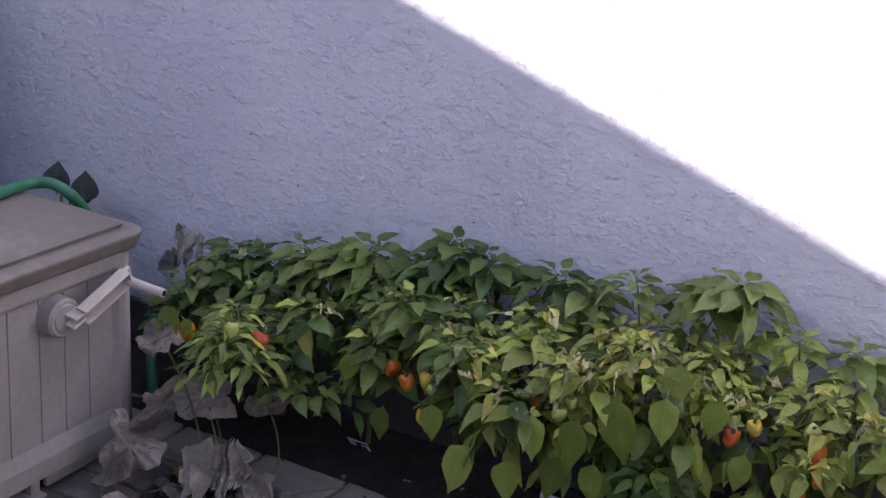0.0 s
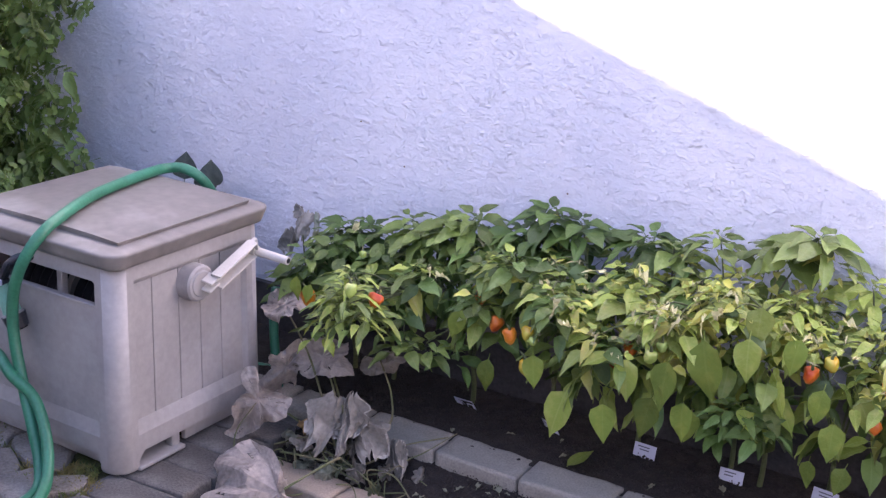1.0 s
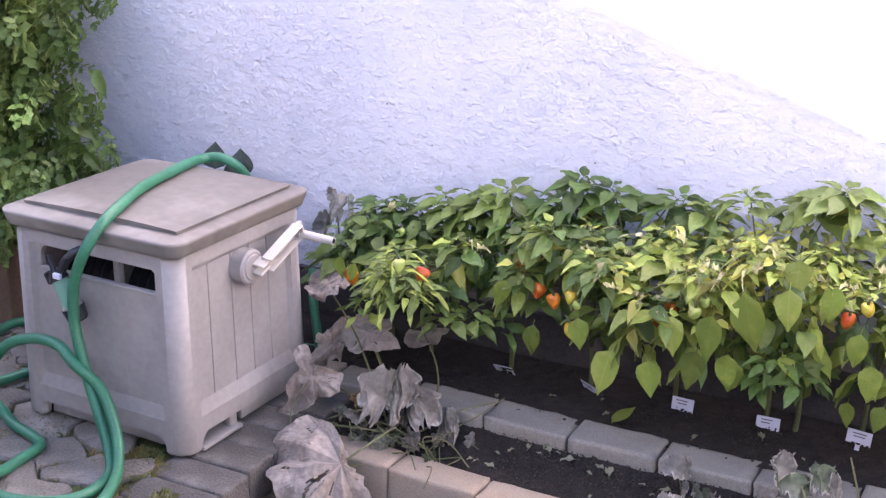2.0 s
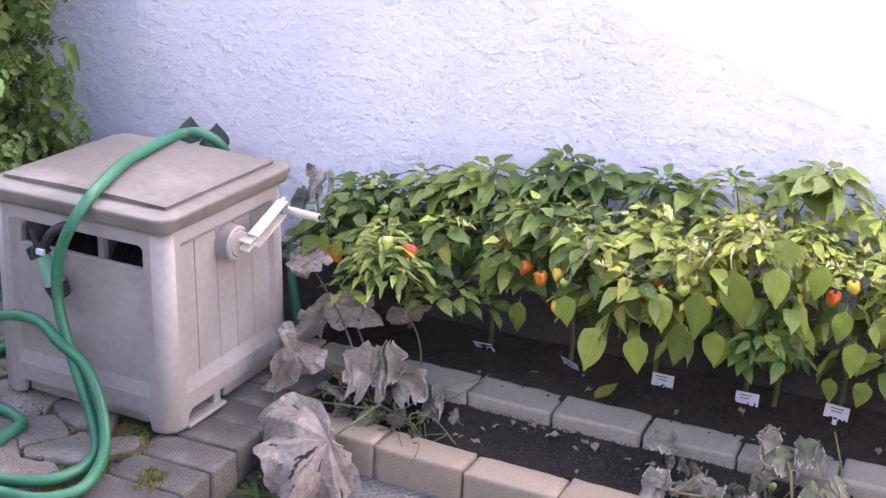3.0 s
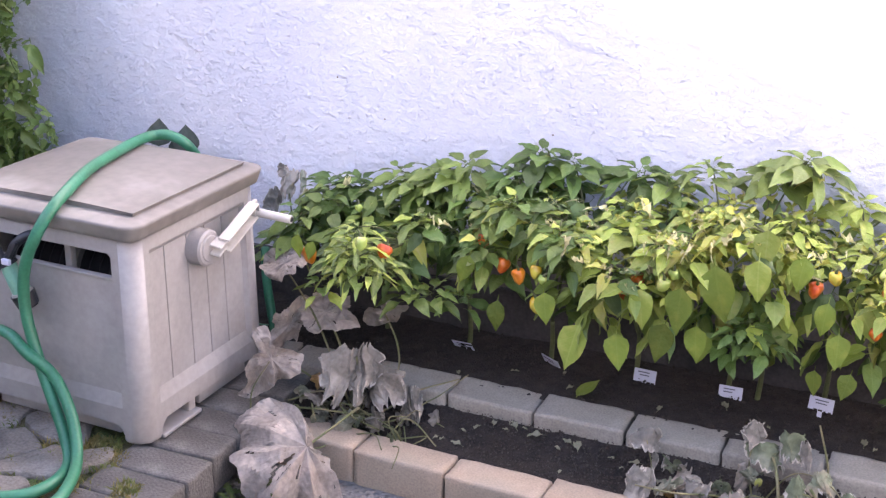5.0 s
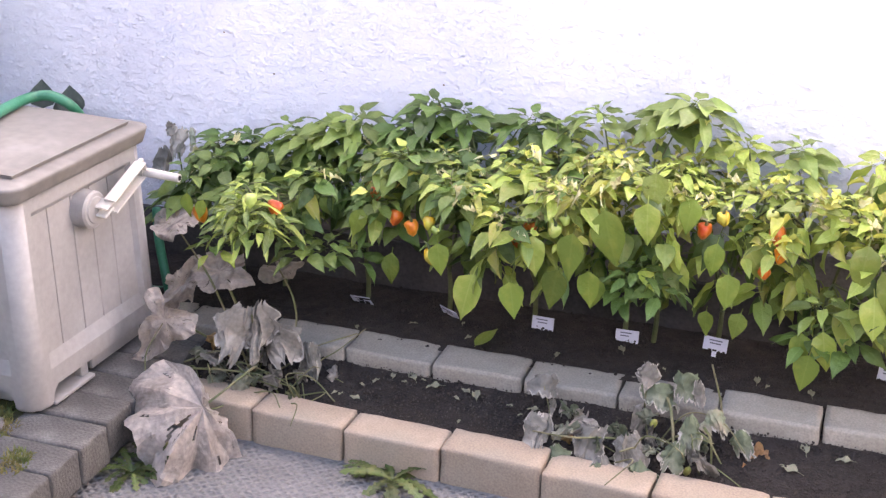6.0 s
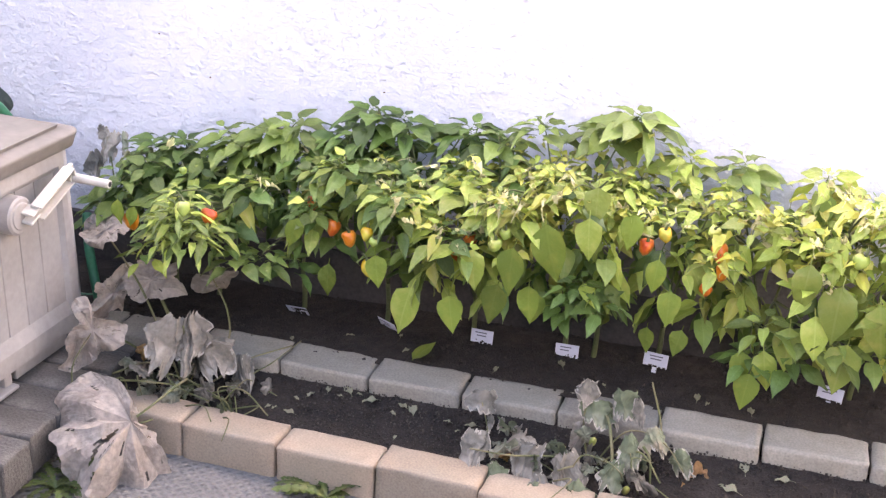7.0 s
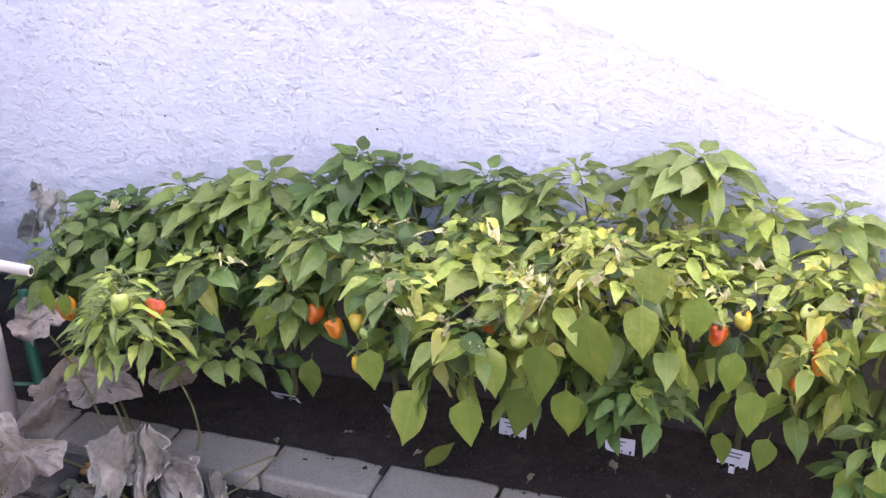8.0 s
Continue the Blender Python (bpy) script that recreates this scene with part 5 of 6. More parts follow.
PAIRED = [(21, 0.75), (49, 0.44), (95, 0.49), (150, 0.33), (169, 0.88), (193, 1.12), (211, 0.76), (270, 0.37), (342, 0.52)]
CAPPED = [(17, 0.62), (90, 0.40), (133, 0.46), (166, 0.65), (198, 0.62), (229, 0.60), (270, 0.46), (338, 0.34)]
STRIP = [(20, 0.5), (42, 0.95), (60, 0.9), (75, 0.5), (135, 0.3), (200, 0.5), (222, 1.0), (240, 0.85), (255, 0.45), (315, 0.34)]

# Rips in the open leaves, by leaf.
SLITS = {40: ((204, 2, 5), (207, 2, 8), (210, 3, 7), (213, 5, 10), (216, 8, 11), (243, 3, 6), (276, 10, 12), (318, 4, 6)),
         41: ((8, 5, 9), (354, 8, 12), (20, 4, 7), (110, 8, 11)), 44: ((215, 7, 12), (300, 9, 12)), 47: ((345, 6, 11),)}


def folded_leaf(w, h, seed, top=0.35, low=0.7, folds=5, deep=0.20, curl=0.3, rim=0.065):
    """A withered leaf that hangs in folds like cloth: w wide, h high, top and low its relative widths at the stalk and the hem,
    with a ragged hem, rolled rims and a pale dried margin (second material)."""
    rng = random.Random(seed)
    nu, nv = 30, 22
    off = Vector((rng.uniform(0, 50), rng.uniform(0, 50), rng.uniform(0, 50)))
    ridges = sorted(rng.uniform(-0.95, 0.95) for k in range(folds))
    heights = [(1 if k % 2 else -1) * rng.uniform(0.2, 0.75) for k in range(folds)]
    swell = [top, rng.uniform(0.6, 0.9), rng.uniform(0.9, 1.05), rng.uniform(0.7, 1.0), low]
    lean = rng.uniform(-0.35, 0.35)
    tip, bend, shear = rng.uniform(-0.5, 0.5), rng.uniform(-0.5, 0.5), rng.choice((-1, 1)) * rng.uniform(0.5, 1.2)
    bm = bmesh.new()
    rows = []
    for j in range(nv + 1):
        row = []
        for i in range(nu + 1):
            u, v = 2 * i / nu - 1, j / nv
            half = 0.5 * float(np.interp(v, (0, 0.22, 0.5, 0.8, 1), swell))
            half *= 1 + 0.42 * noise.noise((v * 3.5 + off.x, math.copysign(3, u), off.y)) + 0.2 * noise.noise((v * 11, math.copysign(5, u), off.z))
            drop = v * (1 - 0.22 * abs(u - tip) + 0.32 * noise.noise((u * 2.6, off.x, off.y)) + 0.2 * noise.noise((u * 9, off.y, off.z))) + 0.10 * noise.noise((u * 4, off.z, 1.0)) * (1 - v)
            x = u * half + lean * (v - 0.5) * 0.5
            y = -deep * float(np.interp(u + shear * (v - 0.4), ridges, heights)) * (0.3 + 0.7 * v)
            y += 0.22 * u * u - curl * max(0.0, v - 0.78) ** 1.4 * 2.6 - curl * max(0.0, abs(u) - 0.72) * (1 if u * bend > 0 else -0.6) + 0.25 * bend * (v - 0.5) ** 2
            z = 0.5 - drop + curl * 0.8 * max(0.0, v - 0.84)
            q = Vector((x * w, y * w, z * h))
            q += noise.noise_vector(q / w * 2.2 + off) * 0.09 * w
            q.y -= (0.5 - abs(noise.noise(q / w * 4.0 + off))) * 0.07 * w
            row.append(bm.verts.new(q))
        rows.append(row)
    for j in range(nv):
        for i in range(nu):
            u, v = abs(2 * (i + 0.5) / nu - 1), (j + 0.5) / nv
            spot = noise.noise((u * 5 + off.x, v * 5, off.y))
            f = bm.faces.new((rows[j][i], rows[j + 1][i], rows[j + 1][i + 1], rows[j][i + 1]))
            f.material_index = int(max(v, u, 0.92 - 1.2 * v) + 0.16 * spot > 1 - rim)
    bm.normal_update()
    front, rim_edges = bm.faces[:], [e for e in bm.edges if e.is_boundary]
    back = {v: bm.verts.new(v.co - v.normal * 0.0008) for v in bm.verts[:]}
    for f in front:
        bm.faces.new([back[v] for v in reversed(f.verts[:])]).material_index = f.material_index
    for e in rim_edges:
        a, b = e.verts
        bm.faces.new((b, a, back[a], back[b])).material_index = e.link_faces[0].material_index
    return bm


def draped(p, seed, at, w, h, turn, tilt, roll, mat, **shape):
    """One folded, hanging leaf of the plant p, with a pale margin."""
    ob = part("withered_leaf", folded_leaf(w, h, seed, **shape), mat, p)
    ob.data.materials.append(DRY if mat is DRY else DRY_RIM)
    ob.matrix_basis = p.matrix_basis.inverted() @ pose(*at, tilt, roll, turn)


def squash_plant(label, base, seed, tangle, stems):
    """The root of a withered squash plant, with a tangle of thin dry stems and scraps of leaves."""
    p = thing("squash_plant", base, 0, label, "plant")
    inv = Matrix.Translation(base).inverted()
    rng = random.Random(seed)
    cx, cy, wide = tangle
    for k in range(stems):
        a = Vector((cx + rng.uniform(-wide, wide), cy + rng.uniform(-0.05, 0.05), -0.045))
        mid = a + Vector((rng.gauss(0, 0.035), rng.gauss(-0.01, 0.03), rng.uniform(0.015, 0.075)))
        end = mid + Vector((rng.gauss(0, 0.045), rng.gauss(-0.015, 0.03), rng.uniform(-0.06, 0.02)))
        end.z = max(end.z, -0.04)
        part("stem", tube(bmesh.new(), smooth_line([inv @ a, inv @ mid, inv @ end], 6), 0.0019, 0.0010, 5), DRY_STEM, p, smooth=True)
    for k in range(20):
        ob = part("withered_leaf", dry_leaf(rng.uniform(0.014, 0.030), seed + 100 + k, rng.uniform(0.5, 1.3), None, 0.3, 2), rng.choice((DRY_DARK, DRY_GREEN, DRY_GREY, DRY_OLIVE)), p)
        ob.matrix_basis = inv @ pose(cx + rng.uniform(-wide, wide), cy + rng.uniform(-0.05, 0.04), rng.uniform(-0.03, 0.035), rng.uniform(20, 70), rng.uniform(-30, 30), rng.uniform(-40, 90))
    return p


def withered(p, seed, at, size, droop, turn, tilt, roll, mat, outline=None):
    """One large withered leaf of the plant p."""
    crumple = 0.16 if outline is STARRY else 0.14 if outline is SPREAD else 0.19
    if outline is None:
        ob = part("withered_leaf", dry_leaf(size, seed, droop + 0.3, None, 0.22, 5, 0.09), mat, p)
    else:
        ob = part("withered_leaf", dry_leaf(size, seed, droop, outline, crumple, 9, 0.028, outline is SPREAD, SLITS.get(seed, ())), mat, p)
    ob.matrix_basis = p.matrix_basis.inverted() @ pose(*at, tilt, roll, turn)


def vine(p, r, *places):
    """One stem of the plant p through the places."""
    inv = p.matrix_basis.inverted()
    part("stem", tube(bmesh.new(), smooth_line([inv @ Vector(q) for q in places], 7), r * 0.6, r * 0.4, 7), DRY_STEM, p, smooth=True)


withered_squash = squash_plant("withered squash plant with crumpled grey leaves over the blocks", (-0.25, 2.33, -0.05), 40, (-0.23, 2.29, 0.13), 20)
withered(withered_squash, 40, (-0.239, 2.098, 0.008), 0.162, 0.12, 32, 50, 0, DRY, SPREAD)
withered(withered_squash, 41, (-0.400, 2.240, 0.110), 0.092, 0.15, 30, 58, 0, DRY, TWISTED)
draped(withered_squash, 42, (-0.254, 2.272, 0.088), 0.090, 0.122, 25, -16, 22, DRY_DUN, folds=5, deep=0.22, top=0.28, low=0.9, rim=0.02)
draped(withered_squash, 56, (-0.208, 2.287, 0.094), 0.086, 0.132, 0, -18, -6, DRY_DUN, folds=6, deep=0.24, top=0.36, low=0.8, rim=0.02)
draped(withered_squash, 57, (-0.174, 2.298, 0.055), 0.096, 0.108, 10, -24, -30, DRY_DUN, folds=5, deep=0.2, top=0.35, low=0.9, rim=0.02)
withered(withered_squash, 44, (-0.369, 2.426, 0.150), 0.080, 0.12, 30, 56, 0, DRY, STARRY)
withered(withered_squash, 45, (-0.447, 2.401, 0.115), 0.085, 0.25, 30, 55, 0, DRY, STRIP)
withered(withered_squash, 46, (-0.235, 2.472, 0.154), 0.058, 0.30, 30, 58, 0, DRY_DARK, PAIRED)
withered(withered_squash, 47, (-0.460, 2.412, 0.257), 0.092, 0.30, 30, 60, 0, DRY, CAPPED)
draped(withered_squash, 48, (-0.560, 2.605, 0.362), 0.046, 0.088, 15, -4, 6, DRY_DARK, folds=5, deep=0.3, top=0.7, low=0.5)
draped(withered_squash, 49, (-0.604, 2.615, 0.318), 0.046, 0.062, 25, -8, -10, DRY_GREY, folds=5, deep=0.3)
draped(withered_squash, 54, (-0.580, 2.612, 0.400), 0.030, 0.030, 5, -10, 20, DRY_GREY, folds=4, deep=0.3, top=0.7)
draped(withered_squash, 55, (-0.520, 2.600, 0.384), 0.026, 0.052, -20, -6, -8, DRY_GREEN, folds=3)
draped(withered_squash, 50, (-0.109, 2.335, 0.015), 0.046, 0.085, 30, -10, -6, DRY_GREY, folds=5, deep=0.3, top=0.4, low=0.6)
withered(withered_squash, 51, (-0.060, 2.345, -0.010), 0.038, 1.0, 50, 50, -20, DRY_DARK)
withered(withered_squash, 52, (-0.318, 2.300, 0.055), 0.032, 0.9, 20, 45, 20, DRY_RUST)
withered(withered_squash, 53, (-0.225, 2.245, -0.010), 0.036, 0.7, 40, 35, 10, DRY_GREEN)
vine(withered_squash, 0.0055, (-0.25, 2.33, -0.04), (-0.20, 2.25, 0.03), (-0.205, 2.16, 0.035), (-0.252, 2.086, -0.002))
vine(withered_squash, 0.005, (-0.25, 2.33, -0.04), (-0.33, 2.31, 0.04), (-0.398, 2.25, 0.115))
vine(withered_squash, 0.005, (-0.25, 2.33, -0.04), (-0.235, 2.32, 0.05), (-0.222, 2.29, 0.128))
vine(withered_squash, 0.005, (-0.25, 2.33, -0.04), (-0.31, 2.40, 0.06), (-0.365, 2.43, 0.142))
vine(withered_squash, 0.0045, (-0.25, 2.33, -0.04), (-0.20, 2.43, 0.02), (-0.205, 2.455, 0.09), (-0.248, 2.47, 0.162))
vine(withered_squash, 0.0045, (-0.25, 2.33, -0.04), (-0.36, 2.39, 0.12), (-0.42, 2.42, 0.18), (-0.472, 2.42, 0.252))
vine(withered_squash, 0.0045, (-0.30, 2.42, 0.02), (-0.47, 2.56, 0.15), (-0.54, 2.60, 0.26), (-0.556, 2.605, 0.348))
vine(withered_squash, 0.0042, (-0.25, 2.33, -0.04), (-0.18, 2.33, -0.01), (-0.12, 2.36, 0.035), (-0.04, 2.42, 0.055))
vine(withered_squash, 0.004, (-0.25, 2.33, -0.04), (-0.17, 2.30, -0.02), (-0.10, 2.30, 0.0), (-0.03, 2.27, -0.03))
vine(withered_squash, 0.004, (-0.35, 2.25, 0.0), (-0.28, 2.24, 0.015), (-0.21, 2.27, 0.0), (-0.12, 2.29, -0.03))
vine(withered_squash, 0.0035, (-0.38, 2.27, 0.0), (-0.30, 2.29, 0.03), (-0.22, 2.25, 0.01), (-0.15, 2.25, -0.01))
vine(withered_squash, 0.003, (-0.42, 2.18, 0.0), (-0.425, 2.20, 0.05), (-0.402, 2.235, 0.105))
vine(withered_squash, 0.003, (-0.12, 2.345, -0.045), (-0.07, 2.345, -0.02), (-0.03, 2.34, -0.03), (0.01, 2.33, -0.048))
vine(withered_squash, 0.003, (-0.12, 2.345, -0.045), (-0.10, 2.345, 0.01), (-0.06, 2.36, 0.04), (-0.02, 2.42, 0.07))

withered_squash = squash_plant("withered squash plant with curled grey-green leaves between the blocks", (0.62, 2.33, -0.05), 70, (0.60, 2.29, 0.15), 8)
draped(withered_squash, 70, (0.601, 2.345, 0.103), 0.052, 0.056, 12, -12, 8, DRY_GREY, folds=4, deep=0.26, top=0.7, low=0.5, curl=0.5)
draped(withered_squash, 71, (0.621, 2.348, 0.064), 0.086, 0.050, 10, -25, 12, DRY_OLIVE, folds=4, top=0.8, low=0.8)
draped(withered_squash, 72, (0.672, 2.350, 0.086), 0.048, 0.070, 5, -8, -4, DRY_OLIVE, folds=3, deep=0.12, top=0.8, low=0.9, rim=0.05)
draped(withered_squash, 73, (0.701, 2.352, 0.078), 0.024, 0.062, 30, 0, -8, DRY_GREY, folds=4, deep=0.24)
draped(withered_squash, 74, (0.395, 2.340, 0.046), 0.066, 0.052, 8, -35, -6, DRY_GREY, folds=4, deep=0.14, top=0.7, low=0.8, rim=0.06)
draped(withered_squash, 75, (0.409, 2.240, -0.002), 0.058, 0.082, 12, -22, 6, DRY_GREY, folds=4, top=0.6)
draped(withered_squash, 76, (0.458, 2.222, -0.040), 0.060, 0.058, 20, -40, -14, DRY_OLIVE, folds=4, deep=0.14, low=0.9)
draped(withered_squash, 77, (0.512, 2.240, -0.012), 0.062, 0.094, 0, -20, 4, DRY_GREY, folds=4, top=0.9, low=0.45)
draped(withered_squash, 78, (0.595, 2.240, -0.016), 0.070, 0.086, 20, -18, -10, DRY_GREY, folds=4, deep=0.24, top=0.6, low=0.6, rim=0.05)
draped(withered_squash, 79, (0.550, 2.220, -0.036), 0.048, 0.044, 30, -45, 10, DRY_GREY, folds=4, low=0.9)
draped(withered_squash, 80, (0.619, 2.205, -0.040), 0.100, 0.060, 10, -50, 0, DRY_OLIVE, folds=4, low=0.9)
draped(withered_squash, 81, (0.533, 2.195, -0.042), 0.060, 0.050, 15, -50, 12, DRY_OLIVE, folds=4, low=0.9)
draped(withered_squash, 82, (0.700, 2.282, 0.028), 0.048, 0.074, 25, -15, -8, DRY_OLIVE, folds=4, deep=0.16, rim=0.05)
draped(withered_squash, 83, (0.671, 2.250, -0.012), 0.052, 0.068, -15, -25, 14, DRY_OLIVE, folds=4, low=0.9)
draped(withered_squash, 84, (0.794, 2.318, 0.005), 0.048, 0.060, 10, -18, -20, DRY_OLIVE, folds=4, deep=0.24)
draped(withered_squash, 87, (0.740, 2.320, 0.040), 0.050, 0.056, 20, -30, -16, LITTER, folds=4, deep=0.14, rim=0.0)
draped(withered_squash, 88, (0.440, 2.330, 0.012), 0.014, 0.030, 40, 0, 14, DRY_GREY, folds=3)
draped(withered_squash, 89, (0.416, 2.335, 0.008), 0.018, 0.034, 10, 0, -8, DRY_GREY, folds=3)
withered(withered_squash, 85, (0.465, 2.275, -0.012), 0.028, 0.9, 20, 50, 10, DRY_RUST)
withered(withered_squash, 86, (0.818, 2.330, -0.046), 0.036, 0.15, 20, 30, 0, DRY_RUST)
vine(withered_squash, 0.004, (0.62, 2.33, -0.05), (0.60, 2.34, 0.02), (0.597, 2.355, 0.092))
vine(withered_squash, 0.0065, (0.66, 2.28, -0.06), (0.668, 2.285, -0.009), (0.652, 2.33, 0.043), (0.64, 2.346, 0.066))
vine(withered_squash, 0.005, (0.72, 2.30, 0.04), (0.735, 2.30, 0.012), (0.741, 2.30, -0.063))
vine(withered_squash, 0.004, (0.62, 2.33, -0.05), (0.56, 2.27, 0.0), (0.48, 2.23, 0.01), (0.405, 2.225, 0.012))
vine(withered_squash, 0.004, (0.62, 2.33, -0.05), (0.67, 2.30, 0.01), (0.72, 2.29, 0.03), (0.76, 2.28, -0.02))
vine(withered_squash, 0.0045, (0.75, 2.37, -0.04), (0.741, 2.38, 0.045), (0.716, 2.38, 0.134))
vine(withered_squash, 0.004, (0.62, 2.33, -0.05), (0.60, 2.25, 0.0), (0.575, 2.225, 0.0))
vine(withered_squash, 0.003, (0.42, 2.33, -0.05), (0.41, 2.335, 0.0), (0.396, 2.34, 0.048))
vine(withered_squash, 0.003, (0.62, 2.33, -0.05), (0.68, 2.34, 0.04), (0.75, 2.33, 0.04), (0.80, 2.30, 0.0))
vine(withered_squash, 0.003, (0.62, 2.33, -0.05), (0.69, 2.29, 0.03), (0.705, 2.27, 0.0), (0.70, 2.265, -0.05))

for x, y, z in ((0.569, 2.290, 0.007), (0.623, 2.31, 0.024), (0.700, 2.262, -0.038)):
    bm = bmesh.new()
    bmesh.ops.create_uvsphere(bm, u_segments=10, v_segments=7, radius=0.0078)
    bmesh.ops.transform(bm, verts=bm.verts, matrix=Matrix.Translation((x - 0.62, y - 2.33, z + 0.05)) @ pose(0, 0, 0, 25, 20, 0) @ Matrix.Diagonal((0.9, 0.9, 1.8, 1)))
    part("bud", bm, BUD, withered_squash, "small pale green bud", smooth=True)


# ---- fallen leaves ----
def fallen_leaf(x, y, z, size, turn, mat_set, label, tip=6):
    me = mat_set[1]
    ob = new("fallen_leaf", me)
    ob.matrix_basis = pose(x, y, z + 0.004, tip, -8, turn) @ Matrix.Diagonal((size, size, size * 0.7, 1))
    tagged(ob, label, "leaf", "fallen leaves on the soil")


FLAT = [leaf_mesh("leaf_flat", LEAF_LIME, 0.42, 0.12, 0.05, 0.12, 0.03, 4, 0.15), leaf_mesh("leaf_flat_pale", LITTER, 0.28, 0.5, 0.2, 0.0, 0.25, 2, 0.3)]
for x, y, z, size, turn in ((0.205, 2.500, 0.030, 0.058, -40),):
    fallen_leaf(x, y, z, size, turn, FLAT[::-1], "yellow-green fallen leaf on the dark soil", 24)
for x, y, size, turn in ((0.108, 2.375, 0.034, 40), (0.168, 2.372, 0.032, 120), (0.243, 2.372, 0.036, 200), (0.06, 2.37, 0.025, 10), (0.908, 2.36, 0.036, 10), (0.993, 2.36, 0.03, 100), (0.90, 2.31, 0.04, 70)):
    fallen_leaf(x, y, trench_z(y) + 0.003, size, turn, FLAT, "pale grey-green fallen leaf on the soil")
rng = random.Random(8)
for k in range(18):
    x, y = rng.uniform(-0.05, 0.7), rng.uniform(2.27, 2.385)
    fallen_leaf(x, y, trench_z(y) + 0.002, rng.uniform(0.012, 0.026), rng.uniform(0, 360), FLAT, "small pale dry leaf on the soil")
for k in range(10):
    fallen_leaf(rng.uniform(-0.1, 1.1), rng.uniform(2.49, 2.62), 0.024, rng.uniform(0.012, 0.03), rng.uniform(0, 360), FLAT, "small pale dry leaf on the dark soil")


# ---- grass and weeds ----
def blades(name, label, spots, seed, tall, wide=0.0022):
    rng = random.Random(seed)
    bm = bmesh.new()
    for cx, cy, cz, r, n in spots:
        for k in range(n):
            a, b = rng.uniform(0, 6.28), r * math.sqrt(rng.random())
            q = Vector((cx + b * math.cos(a), cy + b * math.sin(a), cz))
            way = Vector((rng.gauss(0, 0.6), rng.gauss(0, 0.6), 1)).normalized()
            side = way.orthogonal().normalized() * wide
            h = tall * rng.uniform(0.4, 1.1)
            v = [bm.verts.new(q - side), bm.verts.new(q + side), bm.verts.new(q + way * h * 0.6 + side * 0.7), bm.verts.new(q + way * h * 0.6 - side * 0.7), bm.verts.new(q + way * h + Vector((way.x, way.y, -0.5)) * h * 0.3)]
            bm.faces.new(v[:4])
            bm.faces.new((v[3], v[2], v[4]))
    return tagged(part(name, bm, GRASS), label, "grass", kind="stuff")


rng = random.Random(3)
tufts = [(-0.60, 1.90, -0.01, 0.05, 180), (-0.66, 1.93, -0.01, 0.05, 160), (-0.58, 1.80, -0.01, 0.035, 100), (-0.47, 1.80, -0.005, 0.03, 90), (-0.62, 1.72, -0.01, 0.04, 100), (-0.92, 1.98, -0.01, 0.05, 120), (-0.75, 1.97, -0.01, 0.05, 120), (-0.625, 1.945, -0.008, 0.04, 260), (-0.585, 1.905, -0.008, 0.04, 240), (-0.70, 1.90, -0.008, 0.04, 160), (-0.482, 1.832, -0.004, 0.028, 120)]
tufts += [(rng.uniform(-1.7, -0.6), rng.uniform(1.3, 2.4), -0.010, 0.024, 30) for k in range(150)]
blades("grass", "short grass and moss growing in the paving joints", tufts, 4, 0.020, 0.0013)


def toothed_leaf(name, mat, seed):
    """A long leaf of a rosette, one unit long, with backward teeth on both sides and a pale rib."""
    rng = random.Random(seed)
    bm = bmesh.new()
    rows = []
    for j in range(15):
        s = j / 14
        w = (0.035 + 0.15 * s ** 1.3 * (1.35 - s)) * (1.45 if j % 2 else 0.62) * rng.uniform(0.85, 1.15) if j < 14 else 0.004
        back = -0.035 if j % 2 else 0.0
        z = 0.05 * math.sin(s * 3.1) - 0.45 * s * s
        rows.append([bm.verts.new((u * w, s + back * abs(u), z + 0.25 * abs(u) * w)) for u in (-1, -0.3, 0.3, 1)])
    for a, b in zip(rows, rows[1:]):
        for k in range(3):
            bm.faces.new((a[k], a[k + 1], b[k + 1], b[k]))
    me = bpy.data.meshes.new(name)
    bm.to_mesh(me)
    bm.free()
    me.materials.append(mat)
    return me


def weed(x, y, z, size, n, seed, label):
    rng = random.Random(seed)
    p = thing("weed", (x, y, z), 0, label, "weed")
    me = toothed_leaf("leaf_weed", LEAF_WEED, seed)
    for k in range(n):
        a = 2.4 * k + rng.uniform(-0.3, 0.3)
        put_leaf(p, me, aim((x, y, z + 0.003), (math.cos(a), math.sin(a), rng.uniform(0.15, 0.8)), (-0.4 * math.cos(a), -0.4 * math.sin(a), 1), size * rng.uniform(0.7, 1.25), rng.uniform(-15, 15)))


weed(-0.345, 1.99, -0.105, 0.06, 18, 3, "small green weed rosette at the paver edge")
weed(-0.32, 2.03, -0.105, 0.06, 12, 6, "small green weed rosette at the paver edge")
weed(0.150, 2.135, -0.105, 0.085, 18, 4, "green dandelion rosette at the foot of the blocks")
weed(0.10, 2.165, -0.105, 0.05, 9, 7, "small green weed at the foot of the blocks")

